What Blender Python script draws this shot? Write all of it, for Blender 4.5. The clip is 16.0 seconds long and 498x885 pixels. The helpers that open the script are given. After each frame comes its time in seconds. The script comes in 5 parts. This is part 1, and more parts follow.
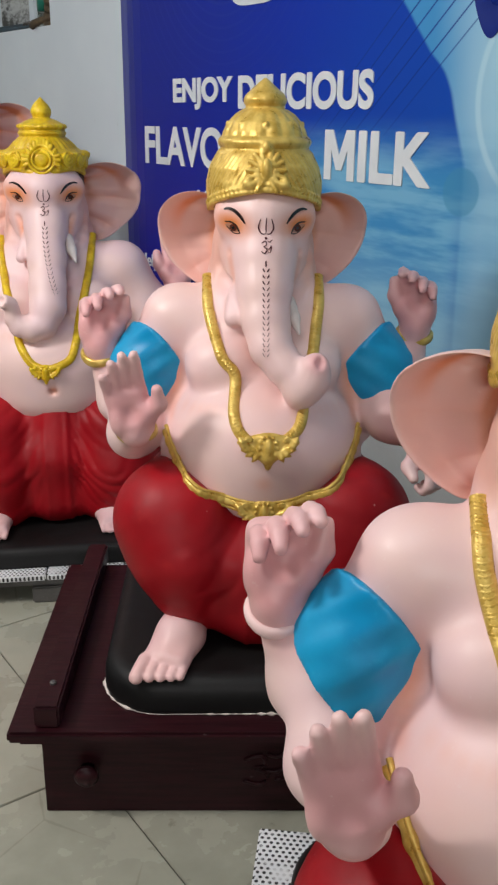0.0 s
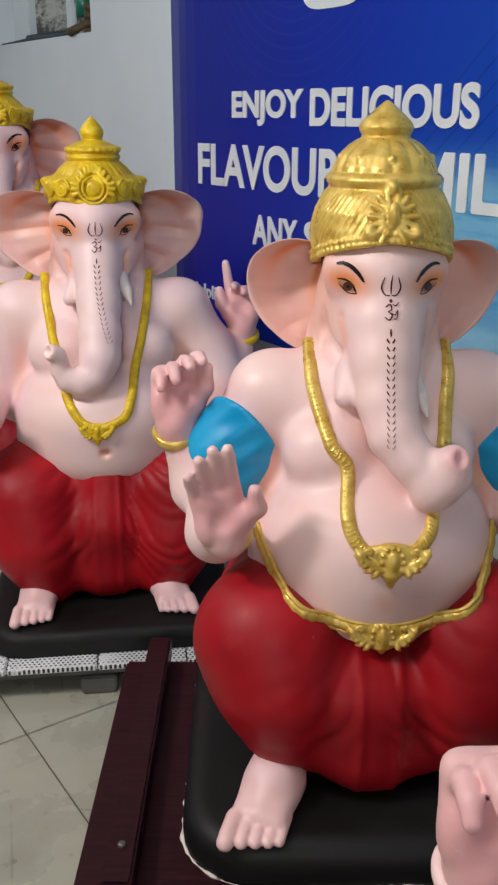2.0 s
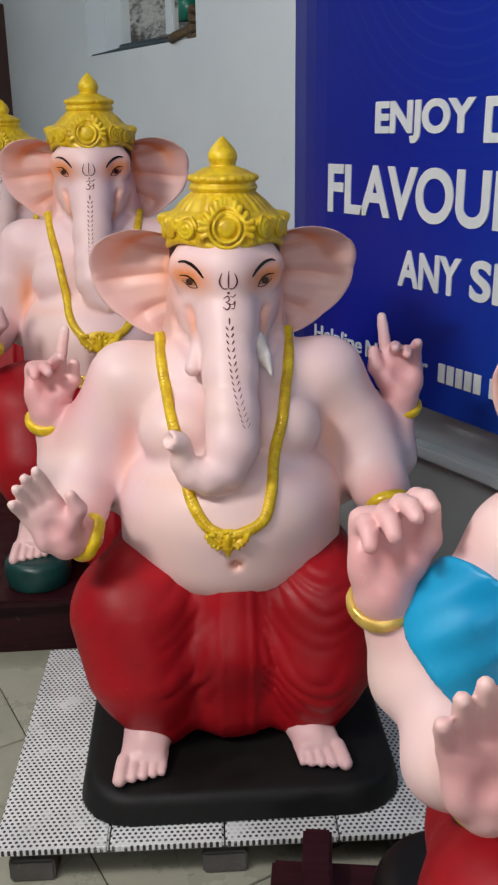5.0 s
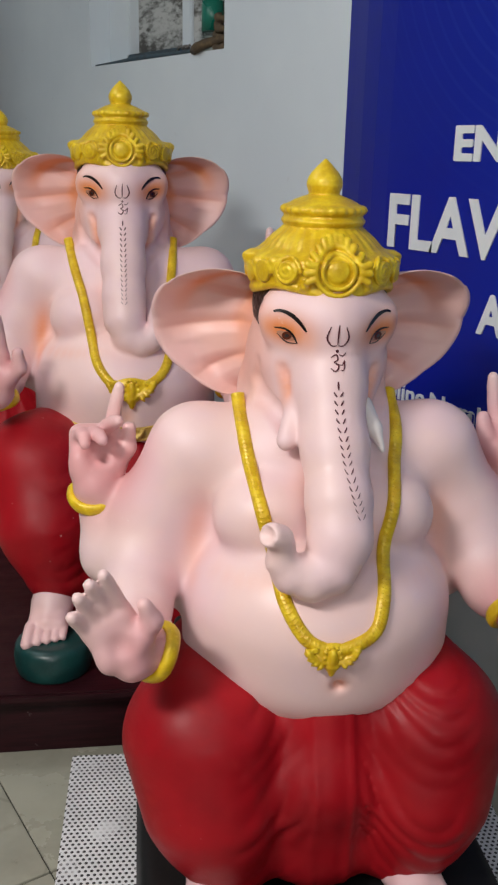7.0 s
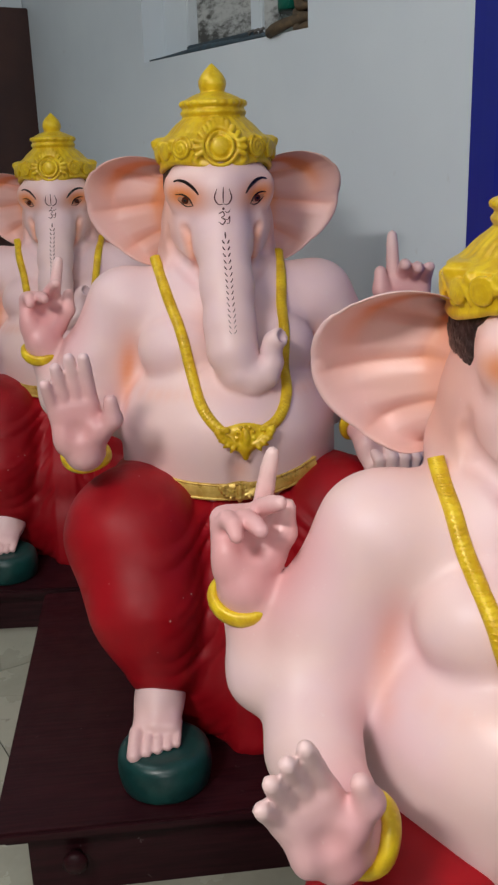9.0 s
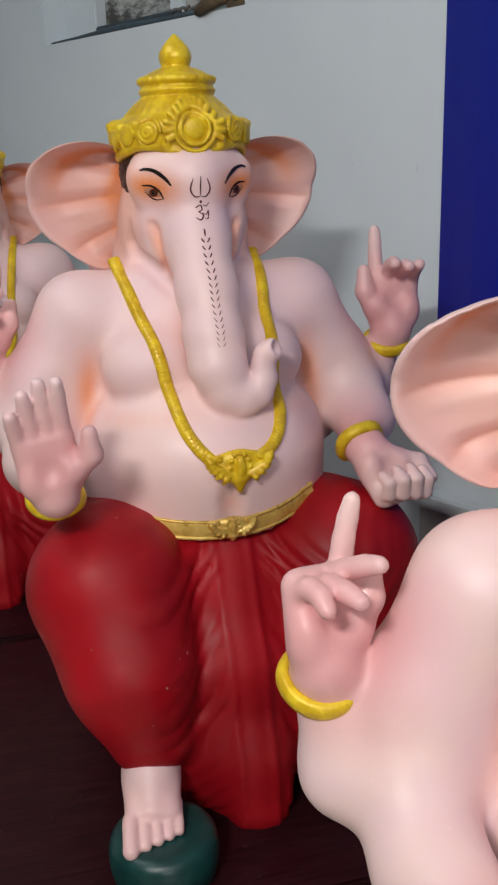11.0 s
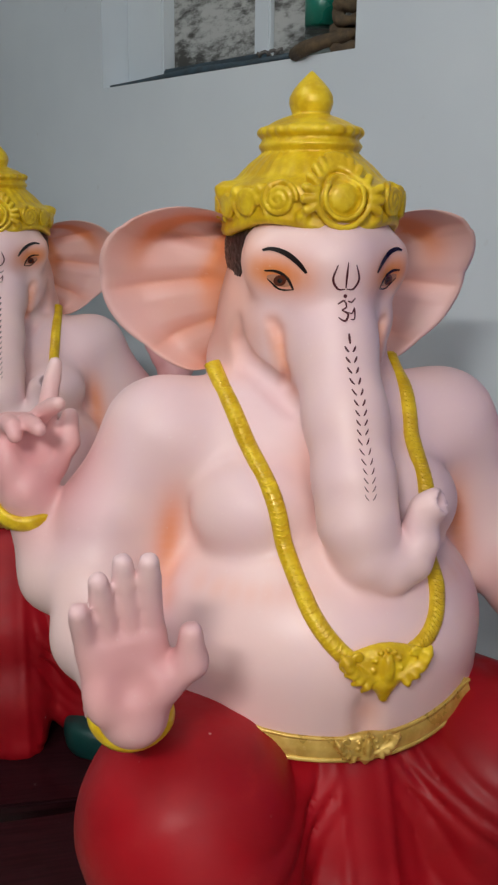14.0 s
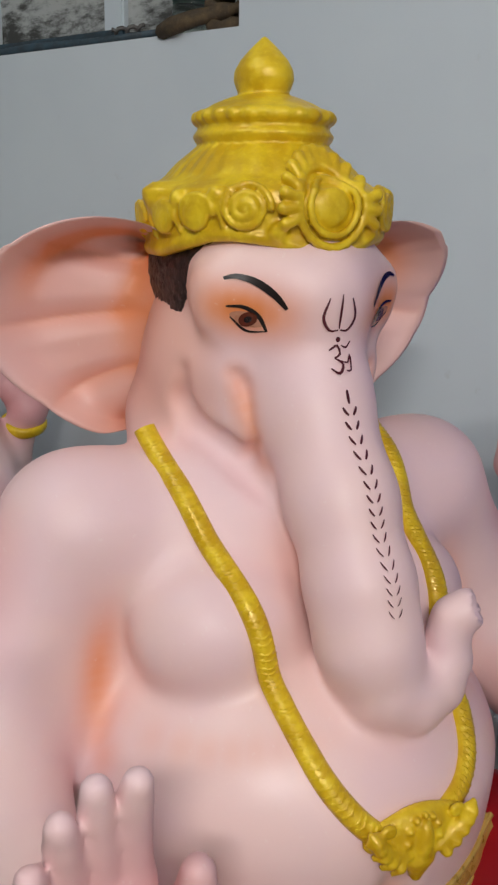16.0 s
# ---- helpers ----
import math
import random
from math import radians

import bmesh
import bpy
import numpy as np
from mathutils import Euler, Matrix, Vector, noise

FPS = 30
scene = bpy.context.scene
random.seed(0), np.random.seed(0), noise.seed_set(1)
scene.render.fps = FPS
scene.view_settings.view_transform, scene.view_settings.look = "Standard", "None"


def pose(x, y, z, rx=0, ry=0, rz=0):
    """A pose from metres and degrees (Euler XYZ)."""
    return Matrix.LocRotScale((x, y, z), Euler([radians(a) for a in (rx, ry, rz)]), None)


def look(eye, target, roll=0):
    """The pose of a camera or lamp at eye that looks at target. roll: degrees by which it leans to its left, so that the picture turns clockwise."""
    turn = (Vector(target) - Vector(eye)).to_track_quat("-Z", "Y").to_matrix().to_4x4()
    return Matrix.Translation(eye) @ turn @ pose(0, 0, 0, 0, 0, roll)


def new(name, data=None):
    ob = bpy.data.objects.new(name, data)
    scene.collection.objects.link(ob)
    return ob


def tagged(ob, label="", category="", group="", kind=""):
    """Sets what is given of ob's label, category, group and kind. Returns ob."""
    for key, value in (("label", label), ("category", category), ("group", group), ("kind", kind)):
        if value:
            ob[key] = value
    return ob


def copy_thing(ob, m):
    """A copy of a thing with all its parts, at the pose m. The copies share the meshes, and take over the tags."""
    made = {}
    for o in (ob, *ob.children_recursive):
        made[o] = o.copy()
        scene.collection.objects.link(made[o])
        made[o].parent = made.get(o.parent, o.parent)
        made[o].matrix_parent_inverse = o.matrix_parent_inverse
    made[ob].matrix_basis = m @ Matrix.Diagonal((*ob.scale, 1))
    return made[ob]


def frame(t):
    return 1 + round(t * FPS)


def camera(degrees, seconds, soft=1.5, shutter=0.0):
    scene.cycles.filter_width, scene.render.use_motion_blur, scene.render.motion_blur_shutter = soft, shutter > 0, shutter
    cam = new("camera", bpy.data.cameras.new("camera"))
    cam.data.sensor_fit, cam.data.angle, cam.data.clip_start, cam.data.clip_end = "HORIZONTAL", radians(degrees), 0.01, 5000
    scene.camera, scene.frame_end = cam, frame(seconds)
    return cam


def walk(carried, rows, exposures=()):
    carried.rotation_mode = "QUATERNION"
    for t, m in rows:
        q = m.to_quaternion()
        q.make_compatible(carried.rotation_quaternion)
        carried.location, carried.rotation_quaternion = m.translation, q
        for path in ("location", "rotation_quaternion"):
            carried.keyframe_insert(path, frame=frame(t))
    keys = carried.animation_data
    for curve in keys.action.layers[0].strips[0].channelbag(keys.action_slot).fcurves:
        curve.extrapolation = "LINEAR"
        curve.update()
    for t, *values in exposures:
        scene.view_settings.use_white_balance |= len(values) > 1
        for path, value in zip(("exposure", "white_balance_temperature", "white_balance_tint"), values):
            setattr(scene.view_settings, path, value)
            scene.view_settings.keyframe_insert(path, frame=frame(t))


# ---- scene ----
import collections

cam = camera(30.6, 16.0, soft=2.4)
METRES, EYE, TILT, LEAN, TURN = 3.0, 1.20, -19.74, -0.55, -35.2
ROWS = [
    (0.0, 0.0, 0.0, 0.0, 0.0, 0.0, 0.0),
    (0.5, -0.0164, 0.0247, 0.0075, -2.68, 0.21, 0.83),
    (1.0, -0.0205, 0.0542, 0.0287, -3.37, 0.2, 2.15),
    (1.5, -0.0256, 0.0742, 0.0366, -1.79, 0.07, 1.4),
    (2.0, -0.0457, 0.1022, 0.0507, 1.26, 0.12, -0.12),
    (2.5, -0.0601, 0.124, 0.0668, 3.52, 0.85, -0.02),
    (3.0, -0.055, 0.1577, 0.0781, 7.98, 0.01, -1.34),
    (5.5, -0.1224, 0.2784, 0.116, 5.14, 0.88, -0.63),
    (6.0, -0.1318, 0.306, 0.1231, 8.07, 0.23, -1.19),
    (6.5, -0.1599, 0.3265, 0.1347, 6.61, 0.7, -2.25),
    (7.0, -0.1973, 0.3462, 0.1429, 2.27, 2.07, -1.55),
    (7.5, -0.225, 0.3673, 0.1494, 1.84, 2.55, -0.9),
    (8.0, -0.2402, 0.4119, 0.1647, 3.42, 2.82, 0.04),
    (8.5, -0.2517, 0.4411, 0.1723, 5.17, 2.3, 0.56),
    (11.0, -0.3378, 0.535, 0.1983, -3.85, 2.0, 3.93),
    (11.5, -0.3419, 0.5542, 0.2021, -2.21, 1.34, 3.22),
    (12.0, -0.362, 0.568, 0.2164, -4.87, 1.64, 2.09),
    (12.5, -0.388, 0.5826, 0.2271, -8.73, 3.92, 2.89),
    (13.0, -0.4015, 0.6041, 0.2309, -10.58, 3.98, 2.34),
    (13.5, -0.3939, 0.6415, 0.2469, -6.4, 4.42, 1.07),
    (14.0, -0.3816, 0.6677, 0.2556, -3.7, 5.18, 1.21),
    (14.5, -0.3896, 0.696, 0.2634, -7.35, 4.09, 2.87),
    (15.0, -0.414, 0.7221, 0.279, -12.56, 4.7, 4.32),
    (15.5, -0.4221, 0.7393, 0.2869, -15.83, 5.14, 4.94),
    (16.0, -0.4178, 0.7669, 0.2946, -15.64, 4.46, 4.97),
]
walk(cam, [(t, pose(0, 0, EYE, TILT, LEAN, TURN) @ pose(METRES * x, METRES * y, METRES * z, 90 + pitch, roll, yaw)) for t, x, y, z, yaw, pitch, roll in ROWS],
     exposures=((0.0, -0.08), (3.0, -0.16), (6.0, -0.12), (8.0, -0.25), (9.0, -0.26), (12.0, -0.09), (16.0, -0.27)))

# ---- world and light ----
world = bpy.data.worlds.new("world")
scene.world = world
world.use_nodes = True
sky = world.node_tree.nodes.new("ShaderNodeTexSky")
sky.sky_type, sky.sun_disc, sky.sun_elevation, sky.sun_rotation = "NISHITA", False, radians(40), radians(210)
world.node_tree.links.new(sky.outputs[0], world.node_tree.nodes["Background"].inputs[0])
world.node_tree.nodes["Background"].inputs[1].default_value = 0.08


def area_lamp(name, eye, target, sx, sy, power, color):
    d = bpy.data.lights.new(name, "AREA")
    d.shape, d.size, d.size_y, d.energy, d.color = "RECTANGLE", sx, sy, power, color
    ob = new(name, d)
    ob.matrix_world = look(eye, target)
    return ob


area_lamp("hanging_tube_lamp", (-0.95, 1.75, 2.3), (1.1, 2.3, 0.7), 0.55, 0.1, 43, (1.0, 0.945, 0.91))
# added fill from behind the camera, no fixture there
area_lamp("wall_tube_lamp", (-2.56, -3.16, 2.3), (1.2, 2.6, 0.8), 1.2, 0.12, 60, (1.0, 0.975, 0.97))
# two added overhead fills that lift the ambient level, not known fixtures
area_lamp("ceiling_tube_lamp", (-0.3, 0.7, 2.78), (-0.3, 0.7, 0.0), 1.2, 0.5, 15, (0.97, 0.98, 1.0))
area_lamp("ceiling_tube_lamp_far", (-0.2, 3.7, 2.78), (-0.2, 3.7, 0.0), 1.2, 0.5, 16, (0.95, 0.98, 1.0))
scene.view_settings.exposure = 0.0


# ---- materials ----
class Nodes:
    """A short way to write node trees."""

    def __init__(self, name, rough=0.5, metal=0.0, coat=0.0):
        self.m = bpy.data.materials.new(name)
        self.m.use_nodes = True
        self.t = self.m.node_tree
        self.b = self.t.nodes["Principled BSDF"]
        self.b.inputs["Roughness"].default_value = rough
        self.b.inputs["Metallic"].default_value = metal
        self.b.inputs["Coat Weight"].default_value = coat

    def add(self, kind, **k):
        n = self.t.nodes.new("ShaderNode" + kind)
        for key, v in k.items():
            setattr(n, key, v)
        return n

    def put(self, value, socket):
        if isinstance(value, bpy.types.NodeSocket):
            self.t.links.new(value, socket)
        else:
            socket.default_value = (*value, 1.0) if isinstance(value, tuple) and len(value) == 3 and len(socket.default_value) == 4 else value

    def coord(self, which="Object"):
        return self.add("TexCoord").outputs[which]

    def noise(self, vec, scale, detail=4.0, rough=0.55):
        n = self.add("TexNoise")
        n.inputs["Scale"].default_value, n.inputs["Detail"].default_value, n.inputs["Roughness"].default_value = scale, detail, rough
        self.put(vec, n.inputs["Vector"])
        return n.outputs["Fac"]

    def math(self, op, a, b=0.0, c=0.0):
        n = self.add("Math", operation=op)
        for v, s in zip((a, b, c), n.inputs):
            self.put(v, s)
        return n.outputs[0]

    def ramp(self, fac, lo, hi, a=0.0, b=1.0):
        n = self.add("MapRange", interpolation_type="SMOOTHSTEP")
        for v, s in zip((fac, lo, hi, a, b), n.inputs):
            self.put(v, s)
        return n.outputs[0]

    def mix(self, fac, a, b, how="MIX"):
        n = self.add("MixRGB", blend_type=how)
        self.put(fac, n.inputs[0]), self.put(a, n.inputs[1]), self.put(b, n.inputs[2])
        return n.outputs[0]

    def split(self, vec):
        n = self.add("SeparateXYZ")
        self.put(vec, n.inputs[0])
        return n.outputs

    def color(self, value):
        self.put(value, self.b.inputs["Base Color"])
        return self

    def rough(self, value):
        self.put(value, self.b.inputs["Roughness"])
        return self

    def bump(self, height, strength=0.2, distance=0.002):
        n = self.add("Bump")
        n.inputs["Strength"].default_value, n.inputs["Distance"].default_value = strength, distance
        self.put(height, n.inputs["Height"])
        self.put(n.outputs[0], self.b.inputs["Normal"])
        return self


def painted(name, base, dark, light, rough=0.45, metal=0.0, scale=9.0, grain=140.0, bump=0.12, coat=0.0):
    """Hand-painted surface: two scales of tone, brushy relief."""
    n = Nodes(name, rough, metal, coat)
    v = n.coord()
    big, small = n.noise(v, scale, 3.0), n.noise(v, grain, 3.0)
    c = n.mix(n.ramp(big, 0.35, 0.7), dark, base)
    c = n.mix(n.ramp(small, 0.55, 0.8, 0.0, 0.35), c, light)
    n.color(c).rough(n.ramp(big, 0.3, 0.7, rough - 0.07, rough + 0.1))
    return n.bump(n.math("ADD", n.math("MULTIPLY", small, 0.5), big), bump, 0.0015).m


def skin_paint(name, base, cool):
    """Peach plaster paint with sprayed orange and pink tints, held in the tint attribute."""
    n = Nodes(name, 0.42)
    v = n.coord()
    big, small = n.noise(v, 7.0, 3.0), n.noise(v, 160.0, 2.0)
    c = n.mix(n.ramp(big, 0.35, 0.68), base, cool)
    a = n.add("Attribute", attribute_name="tint")
    s = n.add("SeparateColor")
    n.put(a.outputs["Color"], s.inputs[0])
    c = n.mix(s.outputs[1], c, (0.71, 0.30, 0.31))
    c = n.mix(s.outputs[0], c, (0.80, 0.27, 0.09))
    c = n.mix(n.ramp(small, 0.66, 0.8, 0.0, 0.2), c, (0.9, 0.8, 0.76))
    n.color(c).rough(n.ramp(big, 0.3, 0.7, 0.36, 0.5))
    return n.bump(n.math("ADD", n.math("MULTIPLY", small, 0.3), big), 0.1, 0.0015).m


def cloth_paint():
    """Deep red paint, brushed unevenly, with tiny chips down to the plaster."""
    n = Nodes("red_cloth_paint", 0.44)
    n.b.inputs["Specular IOR Level"].default_value = 0.3
    v = n.coord()
    big, mid, small = n.noise(v, 5.0, 4.0), n.noise(v, 26.0, 4.0), n.noise(v, 130.0, 3.0)
    c = n.mix(n.ramp(big, 0.35, 0.7), (0.26, 0.002, 0.007), (0.385, 0.004, 0.011))
    c = n.mix(n.ramp(mid, 0.56, 0.78, 0.0, 0.4), c, (0.42, 0.018, 0.016))
    cell = n.add("TexVoronoi")
    cell.inputs["Scale"].default_value = 42.0
    n.put(v, cell.inputs["Vector"])
    chip = n.math("MULTIPLY", n.ramp(cell.outputs["Distance"], 0.05, 0.10, 1.0, 0.0), n.ramp(n.noise(v, 11.0, 3.0), 0.58, 0.66))
    c = n.mix(n.math("MULTIPLY", chip, 0.75), c, (0.62, 0.42, 0.38))
    n.color(c).rough(n.ramp(mid, 0.3, 0.7, 0.42, 0.58))
    return n.bump(n.math("ADD", n.math("MULTIPLY", small, 0.4), mid), 0.22, 0.002).m


M_SKIN = skin_paint("peach_paint", (0.85, 0.61, 0.57), (0.82, 0.58, 0.58))
M_SKIN_ROSE = skin_paint("rose_paint", (0.84, 0.61, 0.58), (0.80, 0.58, 0.60))
M_RED = cloth_paint()
M_BLUE = painted("blue_sleeve_paint", (0.0, 0.34, 0.63), (0.0, 0.28, 0.56), (0.02, 0.40, 0.68), 0.45, 0.0, 12.0, 90.0, 0.25)
M_YELLOW = painted("yellow_gold_paint", (0.80, 0.58, 0.016), (0.62, 0.39, 0.008), (0.9, 0.74, 0.10), 0.36, 0.08, 45.0, 180.0, 0.5)
M_GOLD = painted("antique_gold_paint", (0.78, 0.56, 0.14), (0.58, 0.37, 0.06), (0.92, 0.74, 0.32), 0.33, 0.3, 45.0, 200.0, 0.5)
M_BAND = painted("gold_band_paint", (0.74, 0.53, 0.14), (0.56, 0.36, 0.07), (0.9, 0.72, 0.3), 0.33, 0.3, 40.0, 240.0, 0.25)
M_HAIR = painted("dark_hair_paint", (0.03, 0.014, 0.012), (0.012, 0.006, 0.006), (0.08, 0.05, 0.04), 0.4, 0.0, 90.0, 160.0, 1.0)
M_BLACK = painted("black_base_paint", (0.007, 0.0065, 0.007), (0.0045, 0.0045, 0.0045), (0.018, 0.017, 0.017), 0.55, 0.0, 8.0, 150.0, 0.15)
M_BLACK.node_tree.nodes["Principled BSDF"].inputs["Specular IOR Level"].default_value = 0.3
M_GREEN = painted("dark_green_paint", (0.006, 0.058, 0.052), (0.004, 0.035, 0.034), (0.03, 0.10, 0.09), 0.35, 0.0, 14.0, 150.0, 0.2)
M_EYE = painted("eye_white_paint", (0.56, 0.30, 0.20), (0.46, 0.20, 0.12), (0.66, 0.46, 0.36), 0.3)
M_WHITE = painted("white_tusk_paint", (0.82, 0.76, 0.72), (0.75, 0.66, 0.62), (0.9, 0.88, 0.86), 0.4)
M_MARK = painted("maroon_line_paint", (0.10, 0.012, 0.02), (0.06, 0.006, 0.012), (0.16, 0.03, 0.04), 0.4)
M_LID = painted("black_line_paint", (0.012, 0.006, 0.006), (0.008, 0.004, 0.004), (0.03, 0.02, 0.02), 0.3)
M_IRIS = painted("brown_iris_paint", (0.17, 0.030, 0.012), (0.09, 0.020, 0.010), (0.26, 0.08, 0.04), 0.2)
M_CHIP = painted("bare_plaster", (0.74, 0.66, 0.60), (0.62, 0.54, 0.50), (0.84, 0.8, 0.76), 0.7)


# ---- sculpting: soft unions on a grid, and their skin ----
class Clay:
    """A distance field on a grid, to which soft shapes are added, and from which a quad skin is drawn."""

    def __init__(self, lo, hi, h, scale=(1, 1, 1), lift=0.0):
        self.h, self.lo = h, np.array(lo, float)
        self.n = [int(math.ceil((b - a) / h)) + 1 for a, b in zip(lo, hi)]
        self.ax = [(a + h * np.arange(n)).astype(np.float32) for a, n in zip(lo, self.n)]
        self.d = np.full(self.n, 5.0, np.float32)
        self.s, self.lift, self.rs = np.array(scale, float), lift, float(sum(scale)) / 3

    def at(self, p):
        return np.array(p, float) * self.s + (0, 0, self.lift)

    def box(self, lo, hi):
        cut = []
        for i in range(3):
            a = max(0, int((lo[i] - self.lo[i]) / self.h) - 1)
            b = min(self.n[i], int((hi[i] - self.lo[i]) / self.h) + 3)
            cut.append(slice(a, max(a, b)))
        x, y, z = (self.ax[i][cut[i]] for i in range(3))
        return tuple(cut), x[:, None, None], y[None, :, None], z[None, None, :]

    def join(self, cut, e, k, sub=False):
        d = self.d[cut]
        if d.size == 0:
            return
        e = e.astype(np.float32)
        if sub:
            f = np.maximum(k - np.abs(d + e), 0) / k
            self.d[cut] = np.maximum(d, -e) + f * f * k * 0.25
        else:
            f = np.maximum(k - np.abs(d - e), 0) / k
            self.d[cut] = np.minimum(d, e) - f * f * k * 0.25

    def ball(self, c, r, k=0.02, rot=None, sub=False):
        c = self.at(c)
        r = np.array([r] * 3 if np.isscalar(r) else r, float) * (self.s if rot is None else self.rs)
        big = r.max() + k
        cut, x, y, z = self.box(c - big, c + big)
        q = [x - c[0], y - c[1], z - c[2]]
        if rot is not None:
            m = np.array(Euler([radians(a) for a in rot]).to_matrix()).T
            q = [m[i, 0] * q[0] + m[i, 1] * q[1] + m[i, 2] * q[2] for i in range(3)]
        a = np.sqrt(sum((v / t) ** 2 for v, t in zip(q, r)))
        b = np.sqrt(sum((v / t ** 2) ** 2 for v, t in zip(q, r))) + 1e-6
        self.join(cut, a * (a - 1) / b, k, sub)

    def limb(self, pts, radii, k=0.02, raw=False, sub=False):
        pts = [np.array(p, float) if raw else self.at(p) for p in pts]
        radii = [r * (1 if raw else self.rs) for r in radii]
        for a, b, ra, rb in zip(pts, pts[1:], radii, radii[1:]):
            big = max(ra, rb) + k
            cut, x, y, z = self.box(np.minimum(a, b) - big, np.maximum(a, b) + big)
            v = b - a
            t = np.clip(((x - a[0]) * v[0] + (y - a[1]) * v[1] + (z - a[2]) * v[2]) / max(v @ v, 1e-9), 0, 1)
            e = np.sqrt((x - a[0] - t * v[0]) ** 2 + (y - a[1] - t * v[1]) ** 2 + (z - a[2] - t * v[2]) ** 2) - (ra + (rb - ra) * t)
            self.join(cut, e, k, sub)

    def shape(self, lo, hi, fn, k=0.01, sub=False):
        cut, x, y, z = self.box(lo, hi)
        self.join(cut, fn(x, y, z), k, sub)

    def carve(self, fn):
        """Adds fn(x, y, z) to the whole field near its surface."""
        self.d += fn(self.ax[0][:, None, None], self.ax[1][None, :, None], self.ax[2][None, None, :]).astype(np.float32)

    def front(self, x, z, field=None, back=0.0):
        """The y at which a ray from the front meets the shape."""
        d = self.d if field is None else field
        u, w = (x - self.lo[0]) / self.h, (z - self.lo[2]) / self.h
        i, k = int(np.clip(u, 0, self.n[0] - 2)), int(np.clip(w, 0, self.n[2] - 2))
        u, w = u - i, w - k
        col = (d[i, :, k] * (1 - u) + d[i + 1, :, k] * u) * (1 - w) + (d[i, :, k + 1] * (1 - u) + d[i + 1, :, k + 1] * u) * w
        inside = np.nonzero(col < 0)[0]
        if len(inside) == 0 or inside[0] == 0:
            return back
        j = inside[0]
        return float(self.ax[1][j - 1] + self.h * col[j - 1] / (col[j - 1] - col[j]))

    def skin(self, smooth=1):
        """Vertices and quads of the zero surface."""
        d = self.d
        s = d < 0
        corner = [(i, j, k) for i in (0, 1) for j in (0, 1) for k in (0, 1)]
        total = sum(s[i:s.shape[0] - 1 + i, j:s.shape[1] - 1 + j, k:s.shape[2] - 1 + k].astype(np.int8) for i, j, k in corner)
        cells = np.argwhere((total > 0) & (total < 8))
        ids = np.full(total.shape, -1, np.int32)
        ids[tuple(cells.T)] = np.arange(len(cells))
        val = [d[cells[:, 0] + i, cells[:, 1] + j, cells[:, 2] + k] for i, j, k in corner]
        acc, cnt = np.zeros((len(cells), 3)), np.zeros(len(cells))
        for a, ca in enumerate(corner):
            for b, cb in enumerate(corner):
                if b > a and sum(abs(p - q) for p, q in zip(ca, cb)) == 1:
                    hit = (val[a] < 0) != (val[b] < 0)
                    t = np.where(hit, val[a] / np.where(hit, val[a] - val[b], 1), 0)
                    acc += hit[:, None] * (np.array(ca) + t[:, None] * (np.array(cb) - np.array(ca)))
                    cnt += hit
        verts = self.lo + self.h * (cells + acc / cnt[:, None])
        quads = []
        for axis in range(3):
            o, p = (axis + 1) % 3, (axis + 2) % 3
            first, last = [slice(1, -1)] * 3, [slice(1, -1)] * 3
            first[axis], last[axis] = slice(0, -1), slice(1, None)
            a, b = s[tuple(first)], s[tuple(last)]
            e = np.argwhere(a != b)
            inside = a[tuple(e.T)]
            base = e.copy()
            base[:, o] += 1
            base[:, p] += 1
            step_o, step_p = np.eye(3, dtype=int)[o], np.eye(3, dtype=int)[p]
            ring = [base - step_o - step_p, base - step_p, base, base - step_o]
            q = np.stack([ids[tuple(r.T)] for r in ring], 1)
            q = np.where(inside[:, None], q, q[:, ::-1])
            quads.append(q[(q >= 0).all(1)])
        quads = np.concatenate(quads)
        for _ in range(smooth):
            mid = verts[quads].mean(1)
            acc, cnt = np.zeros_like(verts), np.bincount(quads.ravel(), minlength=len(verts)).astype(float)
            for c in range(3):
                acc[:, c] = np.bincount(quads.ravel(), np.repeat(mid[:, c], 4), minlength=len(verts))
            verts = 0.35 * verts + 0.65 * acc / np.maximum(cnt, 1)[:, None]
        return verts, quads


